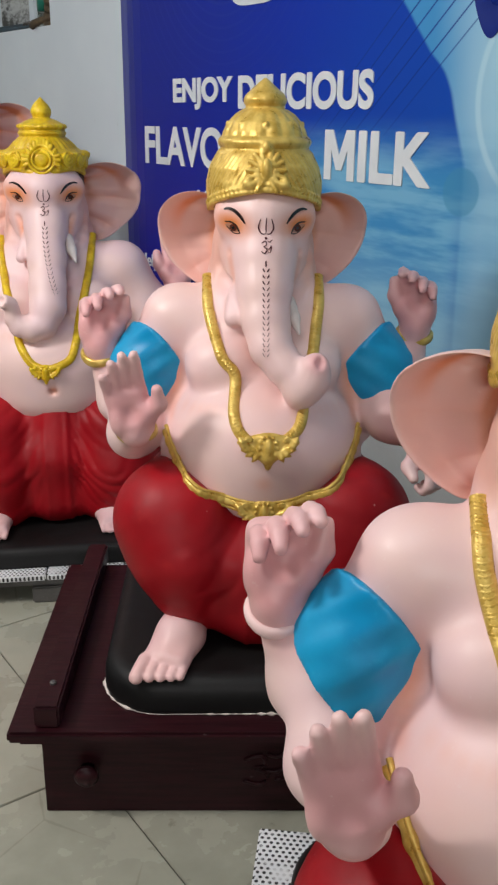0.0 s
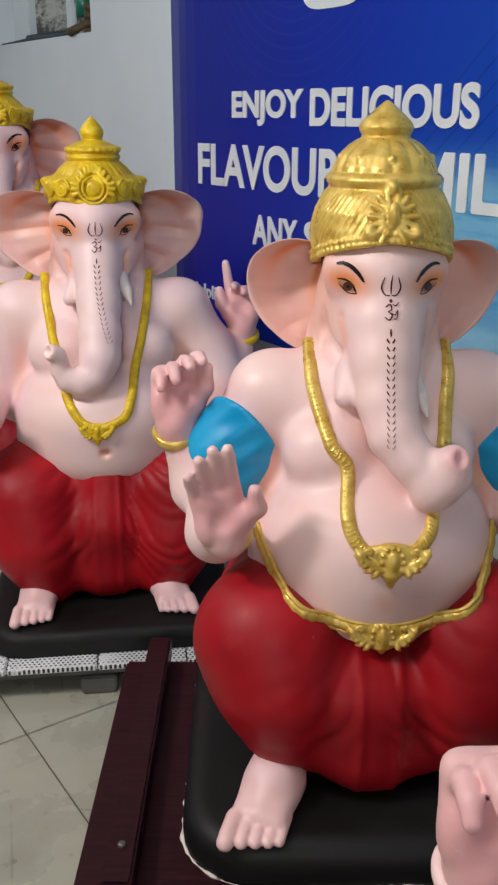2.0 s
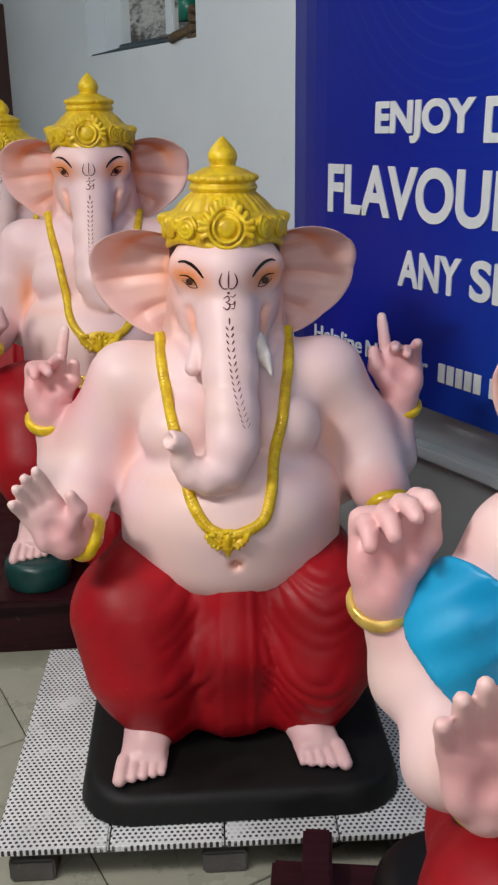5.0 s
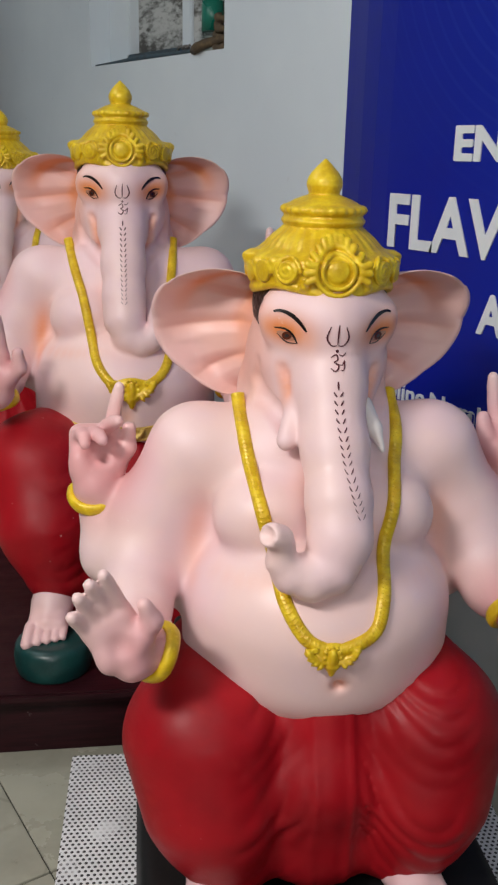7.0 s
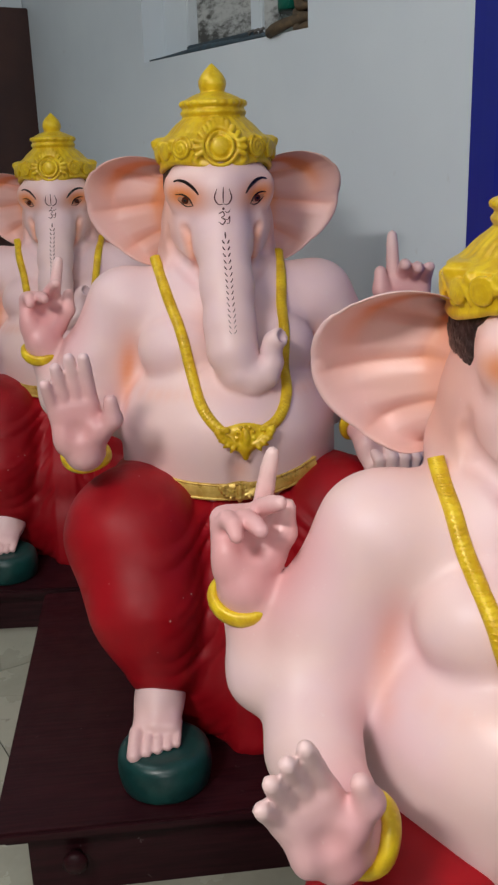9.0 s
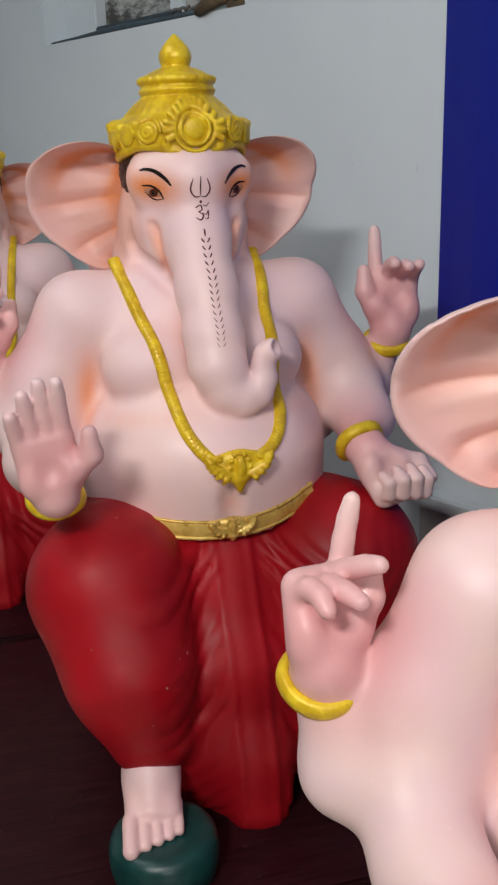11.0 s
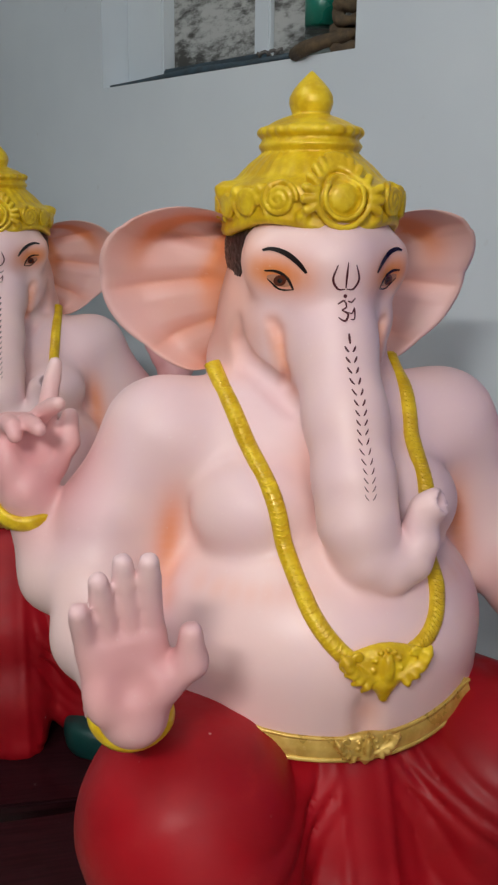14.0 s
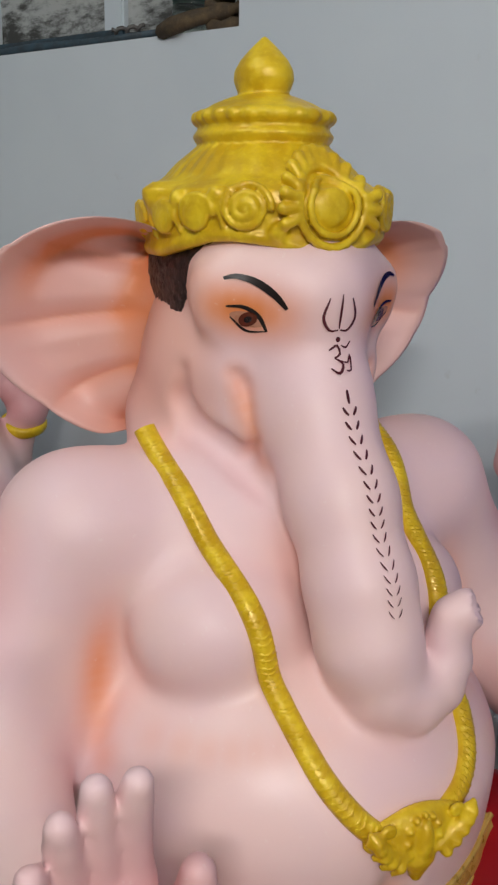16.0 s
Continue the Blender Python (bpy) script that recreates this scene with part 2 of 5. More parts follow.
class Cast:
    """Collects pieces of one statue and joins them into a single mesh."""

    def __init__(self):
        self.v, self.f, self.m, self.t, self.mats, self.count = [], [], [], [], [], 0

    def add(self, verts, quads, mat, tint=None):
        verts, quads = np.asarray(verts, float), np.asarray(quads, int)
        if mat not in self.mats:
            self.mats.append(mat)
        self.v.append(verts)
        self.f.append(quads + self.count)
        self.m.append(np.full(len(quads), self.mats.index(mat)))
        self.t.append(np.zeros((len(verts), 2)) if tint is None else tint)
        self.count += len(verts)

    def tube(self, pts, radii, mat, sides=10, flat=1.0, closed=False):
        """A swept tube; flat squeezes it from front to back."""
        pts = np.asarray(pts, float)
        n = len(pts)
        radii = np.broadcast_to(radii, n)
        tan = np.roll(pts, -1, 0) - np.roll(pts, 1, 0)
        if not closed:
            tan[0], tan[-1] = pts[1] - pts[0], pts[-1] - pts[-2]
        tan /= np.linalg.norm(tan, axis=1)[:, None] + 1e-9
        ref = np.where(np.abs(tan[:, 1:2]) > 0.95, np.array([[1.0, 0, 0]]), np.array([[0, 1.0, 0]]))
        side = np.cross(tan, ref)
        side /= np.linalg.norm(side, axis=1)[:, None] + 1e-9
        up = np.cross(side, tan)
        a = np.arange(sides) * 2 * np.pi / sides
        ring = pts[:, None] + radii[:, None, None] * (np.cos(a)[None, :, None] * side[:, None] + flat * np.sin(a)[None, :, None] * up[:, None])
        q = []
        for i in range(n if closed else n - 1):
            for j in range(sides):
                k, m = (i + 1) % n, (j + 1) % sides
                q.append((i * sides + j, k * sides + j, k * sides + m, i * sides + m))
        self.add(ring.reshape(-1, 3), q, mat)

    def object(self, name):
        v, f = np.concatenate(self.v), np.concatenate(self.f)
        me = bpy.data.meshes.new(name)
        me.vertices.add(len(v))
        me.vertices.foreach_set("co", v.astype(np.float32).ravel())
        me.loops.add(len(f) * 4)
        me.loops.foreach_set("vertex_index", f.astype(np.int32).ravel())
        me.polygons.add(len(f))
        me.polygons.foreach_set("loop_start", np.arange(0, len(f) * 4, 4, dtype=np.int32))
        for m in self.mats:
            me.materials.append(m)
        me.polygons.foreach_set("material_index", np.concatenate(self.m).astype(np.int32))
        me.polygons.foreach_set("use_smooth", np.ones(len(f), bool))
        me.update(calc_edges=True)
        t = np.concatenate(self.t)
        col = np.concatenate([t, np.zeros((len(t), 1)), np.ones((len(t), 1))], 1)
        me.attributes.new("tint", "FLOAT_COLOR", "POINT").data.foreach_set("color", col.astype(np.float32).ravel())
        me.validate()
        return new(name, me)


def soft_max(a, b, k):
    """The larger of two fields, with a rounded seam."""
    f = np.maximum(k - np.abs(a - b), 0) / k
    return np.maximum(a, b) + f * f * k * 0.25


def spline(pts, step=0.004):
    """A smooth line through points, evenly sampled."""
    p = [np.array(q, float) for q in pts]
    p = [2 * p[0] - p[1]] + p + [2 * p[-1] - p[-2]]
    out = []
    for a, b, c, d in zip(p, p[1:], p[2:], p[3:]):
        n = max(2, int(np.linalg.norm(c - b) / step))
        for i in range(n):
            t = i / n
            out.append(0.5 * (2 * b + (c - a) * t + (2 * a - 5 * b + 4 * c - d) * t * t + (3 * b - a - 3 * c + d) * t ** 3))
    out.append(p[-2])
    return np.array(out)


def unit(v):
    v = np.array(v, float)
    return v / np.linalg.norm(v)


def palm(clay, o, u, n, thumb, curls, size=1.0, thumb_up=0.6):
    """A modelled palm with four fingers and a thumb; u along the fingers, n out of the palm, curls in degrees for each joint."""
    u = unit(u)
    n = unit(np.array(n, float) - np.dot(n, u) * u)
    s = np.cross(u, n)
    s = s if np.dot(s, thumb) > 0 else -s
    o = clay.at(o)
    z = size * clay.rs
    clay.limb([o, o + u * 0.03 * z + s * 0.012 * z], [0.03 * z, 0.027 * z], 0.02, True)
    for w in (-0.024, -0.008, 0.008, 0.024):
        clay.limb([o + u * 0.02 * z + s * w * 0.7 * z, o + u * 0.074 * z + s * w * z], [0.021 * z, 0.0155 * z], 0.012, True)
    back = lambda q: (q - (0, 0, clay.lift)) / clay.s
    clay.ball(back(o + u * 0.033 * z + s * 0.025 * z + n * 0.011 * z), 0.02 * size, 0.010)
    clay.ball(back(o + u * 0.030 * z - s * 0.024 * z + n * 0.009 * z), (0.016 * size, 0.016 * size, 0.024 * size), 0.010)
    clay.ball(back(o + u * 0.045 * z + n * 0.034 * z), 0.016 * size, 0.012, sub=True)
    for w, c, ln in zip((0.026, 0.0088, -0.0088, -0.026), curls, (0.95, 1.05, 1.0, 0.8)):
        p, ang, pts = o + u * (0.074 + 0.3 * w) * z + s * w * z, 0.0, []
        pts.append(p)
        bend = c if isinstance(c, tuple) else (c, c, c)
        for seg, turn in zip((0.027, 0.021, 0.016), bend):
            ang += turn
            p = p + seg * ln * 1.1 * z * (u * math.cos(radians(ang)) + n * math.sin(radians(ang)) + s * w * 3.2)
            pts.append(p)
        clay.limb(pts, [0.0124 * z, 0.0110 * z, 0.0102 * z, 0.0086 * z], 0.0022, True)
    b = o + u * 0.03 * z + s * 0.03 * z + n * 0.008 * z
    m = b + 0.03 * z * unit(u * thumb_up + s * 0.75 + n * 0.3)
    clay.limb([b, m, m + 0.03 * z * unit(u + s * 0.1 + n * 0.15)], [0.017 * z, 0.0145 * z, 0.0105 * z], 0.008, True)


def foot(clay, heel, toe, out):
    """A bare foot with five toes; out is the side of the little toe."""
    heel, toe = np.array(heel, float), np.array(toe, float)
    u = unit(toe - heel)
    s = unit(np.cross(u, (0, 0, 1))) * out
    clay.limb([heel + (0, 0, 0.045), heel + u * 0.05 + (0, 0, 0.035), toe - u * 0.05 + (0, 0, 0.016)], [0.042, 0.037, 0.02], 0.02, True)
    for w in (-0.02, 0.0, 0.02):
        clay.limb([heel + u * 0.03 + s * w + (0, 0, 0.022), toe - u * 0.045 + s * w * 1.35 + (0, 0, 0.014)], [0.026, 0.016], 0.016, True)
    for i, w in enumerate((-0.034, -0.0125, 0.006, 0.023, 0.038)):
        r = (0.0132, 0.0098, 0.0092, 0.0088, 0.0082)[i]
        e = toe + s * w + u * (0.008 - 0.007 * i)
        clay.limb([e - u * 0.04 + (0, 0, 0.014), e - u * 0.012 + (0, 0, 0.006), e], [r, r * 0.95, r], 0.002, True)


def ear(cast, clay, side, mat, glow, ribs=1.0, short=False):
    """A fan-shaped ear: rolled upper rim, soft ribs that run outwards, a raised root."""
    root = spline([(0.084, 0.978), (0.082, 0.93), (0.084, 0.86), (0.094, 0.80)], 0.002)
    rim = spline([(0.094, 0.992), (0.122, 1.008), (0.166, 1.013), (0.208, 1.000), (0.236, 0.970), (0.247, 0.932), (0.243, 0.895), (0.228, 0.858), (0.204, 0.824), (0.171, 0.795), (0.136, 0.776), (0.108, 0.776)], 0.002)
    nv, nu = 88, 30
    pick = lambda c, t: np.array([np.interp(t, np.linspace(0, 1, len(c)), c[:, i]) for i in (0, 1)])
    rows, tint, n = [], [], 2 * (nu + 1)

    def place(x, y, z):
        x, z = (0.086 + (x - 0.086) * 0.93, 0.78 + (z - 0.795) * 0.86) if short else (0.086 + (x - 0.086) * 1.07, 0.793 + (z - 0.795) * 0.90)
        q = clay.at((x, y, z))
        return np.array([side * q[0], q[1], q[2]])

    for i in range(nv + 1):
        v = i / nv
        a, b = pick(root, v), pick(rim, v)
        b = b + (b - a) / np.linalg.norm(b - a) * 0.005 * (abs(math.sin(v * 11.5 + 0.5)) - 0.5) * (v > 0.34) * ribs
        end = min(1.0, 8 * v, 8 * (1 - v))
        for j in range(n):
            back = j > nu
            u = (n - 1 - j) / nu if back else j / nu
            u = min(u, 1.0)
            x, z = a + (b - a) * u
            top = max(0.0, 1 - v / 0.5)
            rise = math.sin(math.pi * min(1.0, u * 1.05))
            # a cupped bowl, swept back below, with a lip rolled over its upper edge
            y = 0.040 + 0.034 * rise - 0.014 * math.exp(-((u - 0.05) / 0.06) ** 2) + 0.026 * u + 0.036 * u * min(1.0, 1.6 * v) ** 1.5
            y -= (0.052 * min(1.0, 2.2 * top) + 0.010) * max(0.0, (u - 0.66) / 0.34) ** 1.3
            # the lip turns down along the root, with a channel beside it
            channel = math.exp(-((u - 0.20) / 0.075) ** 2) * min(1.0, max(0.0, 1.15 - v / 0.7))
            y += 0.012 * channel - 0.008 * math.exp(-((u - 0.06) / 0.06) ** 2) * (1 - v)
            # puffed lobes parted by narrow creases
            lobe = abs(math.sin(v * 11.5 + 0.5 + 1.6 * (1 - u) * (1 - u) - 1.2 * u * (1 - v)))
            wave = min(1.0, lobe * 1.25) ** 0.8
            fan = math.sin(math.pi * min(1.0, 0.08 + 0.92 * u)) ** 0.7
            y -= ribs * 0.014 * (wave - 0.6) * fan * end * min(1.0, max(0.0, (v - 0.10) * 6))
            y = y + (0.006 if j == nu + 1 else 0.016 * end) if back else y
            rows.append(place(x, y, z))
            dip = (1 - wave) ** 1.5 * fan * (v > 0.1)
            groove = min(1.0, 2.0 * top) * math.exp(-((u - 0.74) / 0.09) ** 2)
            o = glow * (0.22 + 0.30 * (1 - u) + 0.7 * math.exp(-(u / 0.13) ** 2) + 0.34 * dip * ribs + 0.75 * channel + 1.0 * groove + 0.35 * math.exp(-((v - 1) / 0.10) ** 2))
            tint.append((0.1 * glow if back else min(0.9, o), 0.0))
    q = []
    for i in range(nv):
        for j in range(n):
            k = (j + 1) % n
            f = (i * n + j, (i + 1) * n + j, (i + 1) * n + k, i * n + k)
            q.append(f if side > 0 else f[::-1])
    cast.add(rows, q, mat, np.array(tint))


def crown_tiara(cast, mat, dz):
    """A broad tiara with a front medallion, scrolls, a tiered dome and a bud on top."""
    c = Clay((-0.14, -0.15, 0.94), (0.14, 0.17, 1.16), 0.0019)
    oy, deep = 0.017, 1.19
    zs = [0.92, 0.955, 0.985, 1.004, 1.014, 1.020, 1.026, 1.033, 1.041, 1.049, 1.055, 1.058, 1.063, 1.067, 1.071, 1.076, 1.082, 1.086, 1.091, 1.096, 1.100, 1.106, 1.113, 1.121, 1.130, 1.138, 1.145, 1.151]
    rs = [0.102, 0.105, 0.1085, 0.110, 0.108, 0.098, 0.089, 0.083, 0.075, 0.065, 0.058, 0.061, 0.0635, 0.060, 0.058, 0.0615, 0.060, 0.054, 0.046, 0.034, 0.022, 0.0245, 0.0268, 0.0260, 0.0210, 0.0140, 0.0070, 0.001]

    def lathe(x, y, z):
        rho = np.sqrt(x * x + ((y - oy) / deep) ** 2)
        th = np.abs(np.arctan2(x, -(y - oy)))
        low = 0.967 - 0.011 * np.exp(-(th / 0.26) ** 2) + 0.004 * np.exp(-((th - 0.7) / 0.3) ** 2) - 0.012 * np.clip((th - 0.9) / 0.6, 0, 1)
        rim = 0.014 * np.exp(-((th - 1.5) / 0.14) ** 2) * np.clip((z - 0.98) / 0.03, 0, 1) * (z < 1.02)
        sign = np.arctan2(x, -(y - oy))
        strand = 0.0008 * np.sin(sign * 34 + 60 * z) * ((z > 1.022) & (z < 1.055))
        r = np.interp(z, zs, rs) + rim + strand + 0.003 * np.exp(-((z - low - 0.006) / 0.005) ** 2)
        return np.maximum(np.maximum(rho - r, low - z), z - 1.151) * 0.85

    c.shape((-0.15, -0.16, 0.92), (0.15, 0.19, 1.17), lathe, 0.004)

    def spot(th, z, out=0.0):
        r = np.interp(z, zs, rs) + out
        return np.array([math.sin(th) * r, oy - math.cos(th) * r * deep, z])

    def ringlet(th, z, size, r, turns=1.0, inward=0.0):
        pts = []
        for i in range(int(22 * turns) + 1):
            a = i / 22 * 2 * math.pi
            q = size * (1 - inward * i / (22 * turns))
            pts.append(spot(th + q * math.cos(a) / 0.115, z + q * math.sin(a), 0.0042))
        c.limb(pts, [r] * len(pts), 0.0018, True)

    mz = 1.001
    ringlet(0, mz, 0.033, 0.0036)
    ringlet(0, mz, 0.0235, 0.0030)
    c.ball(spot(0, mz, -0.001), (0.016, 0.005, 0.016), 0.002)
    for i in range(15):
        a = radians(-18 + i * 15.4)
        e = (math.cos(a), math.sin(a))
        p0, p1 = spot(e[0] * 0.038 / 0.115, mz + 0.036 * e[1], 0.006), spot(e[0] * 0.046 / 0.115, mz + 0.047 * e[1], 0.007 + 0.004 * max(0, e[1]))
        c.limb([p0, p1], [0.0044, 0.0056], 0.003, True)
    for sgn in (-1, 1):
        for th, z, size in ((0.66, 0.999, 0.021), (1.04, 0.994, 0.016), (1.36, 0.989, 0.014), (1.75, 0.988, 0.014), (2.1, 0.988, 0.014)):
            ringlet(sgn * th, z, size, 0.0031, 2.6, 0.92)
            c.limb([spot(sgn * (th + 0.17), z - 0.016, 0.002), spot(sgn * (th + 0.20), z, 0.003), spot(sgn * (th + 0.16), z + 0.016, 0.003)], [0.002, 0.0032, 0.002], 0.002, True)
        for th, z in ((0.42, 0.980), (0.88, 1.010), (1.22, 1.006)):
            c.ball(spot(sgn * th, z, 0.001), 0.0075, 0.004)
    for i in range(26):
        c.ball(spot(i * 2 * math.pi / 26, 1.079, -0.002), (0.0065, 0.0065, 0.0055), 0.006)
    v, q = c.skin(1)
    v[:, 2] += dz
    cast.add(v, q, mat)


def crown_turban(cast, mat):
    """A tall crown: strand-textured bowl with a beaded rim, a moulded ring, a ribbed dome and an onion bud."""
    c = Clay((-0.13, -0.15, 0.82), (0.13, 0.16, 1.08), 0.0025)
    oy = 0.012
    zs = [0.82, 0.845, 0.865, 0.89, 0.915, 0.938, 0.947, 0.950, 0.957, 0.964, 0.967, 0.975, 0.99, 1.004, 1.012, 1.016, 1.02, 1.027, 1.036, 1.046, 1.056, 1.063]
    rs = [0.096, 0.099, 0.104, 0.104, 0.098, 0.086, 0.078, 0.081, 0.0845, 0.081, 0.073, 0.071, 0.063, 0.049, 0.036, 0.033, 0.037, 0.039, 0.034, 0.022, 0.011, 0.002]

    def lathe(x, y, z):
        rho = np.sqrt(x * x + ((y - oy) / 1.13) ** 2)
        th = np.arctan2(x, -(y - oy))
        low = 0.878 - 0.04 * np.clip(np.abs(th) / 1.5, 0, 1) ** 1.4
        r = np.interp(z, zs, rs)
        r = r + 0.0032 * np.abs(np.sin(th * 9)) * ((z > 0.967) & (z < 1.012))
        r = r + 0.0013 * np.sin(th * 66 + 330 * (z - 0.9) * np.sign(th)) * ((z > 0.87) & (z < 0.945))
        return np.maximum(np.maximum(rho - r, low - z), z - 1.063) * 0.85

    c.shape((-0.13, -0.15, 0.82), (0.13, 0.16, 1.08), lathe, 0.003)
    c.ball((0, oy, 0.85), (0.09, 0.1, 0.03), 0.006, sub=True)

    def spot(th, z, out=0.0):
        r = np.interp(z, zs, rs) + out
        return np.array([math.sin(th) * r, oy - math.cos(th) * r * 1.13, z])

    for row, up in ((0, 0.004), (1, 0.013)):
        for i in range(76):
            th = (i + 0.5 * row) / 76 * 2 * math.pi - math.pi
            low = 0.878 - 0.04 * min(1.0, abs(th) / 1.5) ** 1.4
            c.ball(spot(th, low + up, 0.001), 0.0052 if row == 0 else 0.0044, 0.002)
    c.ball(spot(0, 0.915, 0.004), (0.009, 0.008, 0.02), 0.003)
    c.ball(spot(0, 0.95, 0.004), (0.008, 0.007, 0.011), 0.003)
    for sgn in (-1, 1):
        for i in range(7):
            a = radians(20 + i * 22)
            p0 = spot(sgn * math.sin(a) * 0.014 / 0.105, 0.912 + math.cos(a) * 0.016, 0.003)
            p1 = spot(sgn * math.sin(a) * 0.034 / 0.105, 0.912 + math.cos(a) * 0.036, 0.005)
            c.limb([p0, p1], [0.0036, 0.0046], 0.002, True)
        c.ball(spot(sgn * 0.3, 0.892, 0.003), 0.009, 0.003)
    for i in range(9):
        c.ball(spot(i * 2 * math.pi / 9, 0.986, 0.002), (0.004, 0.004, 0.007), 0.003)
    v, q = c.skin(1)
    cast.add(v, q, mat)


def pendant(cast, x, z, y, size, mat, wide=1.0, tail=0.75):
    """A moulded crest: a seed-shaped boss between curling leaves that sweep up to the cord, ending in a short point."""
    c = Clay((-0.085, -0.035, -0.06), (0.085, 0.03, 0.06), 0.0022)
    c.ball((0, 0.002, 0.0), (0.034 * wide, 0.011, 0.028), 0.006)
    c.ball((0, 0.004, 0.006), (0.054 * wide, 0.008, 0.021), 0.006)
    c.limb([(0, 0.0, -0.018), (0, 0.0, -0.022 - 0.02 * tail)], [0.015, 0.006], 0.006)
    c.ball((0, -0.009, 0.002), (0.0085, 0.008, 0.019), 0.002)
    for i in range(12):
        a = i * 2 * math.pi / 12
        c.ball((0.0165 * wide * math.cos(a), -0.008, 0.002 + 0.0235 * math.sin(a)), 0.0036, 0.002)
    for sgn in (-1, 1):
        for i in range(5):
            a = radians(-62 + i * 30)
            p0 = np.array((sgn * (0.02 + 0.006 * i) * wide, -0.006, -0.008 + 0.004 * i))
            p1 = p0 + 0.017 * np.array((sgn * math.cos(a) * wide, 0.0, math.sin(a)))
            c.limb([p0, (p0 + p1) / 2 + (0, -0.004, 0), p1], [0.0058, 0.0052, 0.0028], 0.002, True)
        for px, pz, r in ((0.046, 0.013, 0.009), (0.034, 0.018, 0.0065)):
            turn = [(sgn * (px + r * (1 - 0.1 * k) * math.cos(0.75 * k)) * wide, -0.006, pz + r * (1 - 0.1 * k) * math.sin(0.75 * k)) for k in range(9)]
            c.limb(turn, [0.0026] * 9, 0.002, True)
    v, q = c.skin(1)
    cast.add(v * size + (x, y, z), q, mat)


def bangle(cast, c, axis, radius, r, mat, wobble=0.0):
    """A broad rounded band round a wrist."""
    axis = unit(axis)
    a = unit(np.cross(axis, (0.3, 1, 0.2)))
    b = np.cross(axis, a)
    n, prof = 40, [(0.0, -1.3), (0.75, -1.1), (1.0, -0.5), (1.05, 0.2), (0.9, 0.9), (0.35, 1.3), (-0.4, 1.2), (-0.5, -1.1)]
    v, q = [], []
    for i in range(n):
        t = i * 2 * math.pi / n
        for po, pa in prof:
            v.append(np.array(c) + (radius + po * r) * (math.cos(t) * a + math.sin(t) * b) + axis * (pa * r + wobble * math.sin(3 * t)))
    m = len(prof)
    for i in range(n):
        for j in range(m):
            k, l = (i + 1) % n, (j + 1) % m
            q.append((i * m + j, k * m + j, k * m + l, i * m + l))
    cast.add(v, q, mat)


def strokes(cast, clay, lines, mat, lift=0.0012):
    """Painted brush lines, laid on the front of the shape. Each line: points (x, z) and a widest half width."""
    for pts, w in lines:
        p = spline(pts, 0.0025)
        n = len(p)
        t = np.gradient(p, axis=0)
        t /= np.linalg.norm(t, axis=1)[:, None] + 1e-9
        s = np.stack([-t[:, 1], t[:, 0]], 1)
        v, q = [], []
        for i in range(n):
            h = w * (0.35 + 0.65 * math.sin(math.pi * (i + 0.6) / (n + 0.2)))
            for e in (-1, 0, 1):
                x, z = p[i] + s[i] * h * e
                v.append((x, clay.front(x, z) - lift, z))
        for i in range(n - 1):
            for j in (0, 1):
                a = i * 3 + j
                q.append((a, a + 1, a + 4, a + 3))
        cast.add(v, q, mat)


def disc(cast, clay, x, z, rx, rz, mat, lift, tilt=0.0, almond=1.0):
    """A painted spot, laid on the front of the shape."""
    v, q, n = [], [], 20
    for r in (0.05, 0.55, 1.0):
        for i in range(n):
            a = i * 2 * math.pi / n
            u, w = r * rx * math.cos(a), r * rz * math.sin(a) * (1 - (1 - almond) * abs(math.cos(a)))
            px, pz = x + u * math.cos(tilt) - w * math.sin(tilt), z + u * math.sin(tilt) + w * math.cos(tilt)
            v.append((px, clay.front(px, pz) - lift, pz))
    for i in range(2):
        for j in range(n):
            k = (j + 1) % n
            q.append((i * n + j, i * n + k, (i + 1) * n + k, (i + 1) * n + j))
    cast.add(v, q, mat)


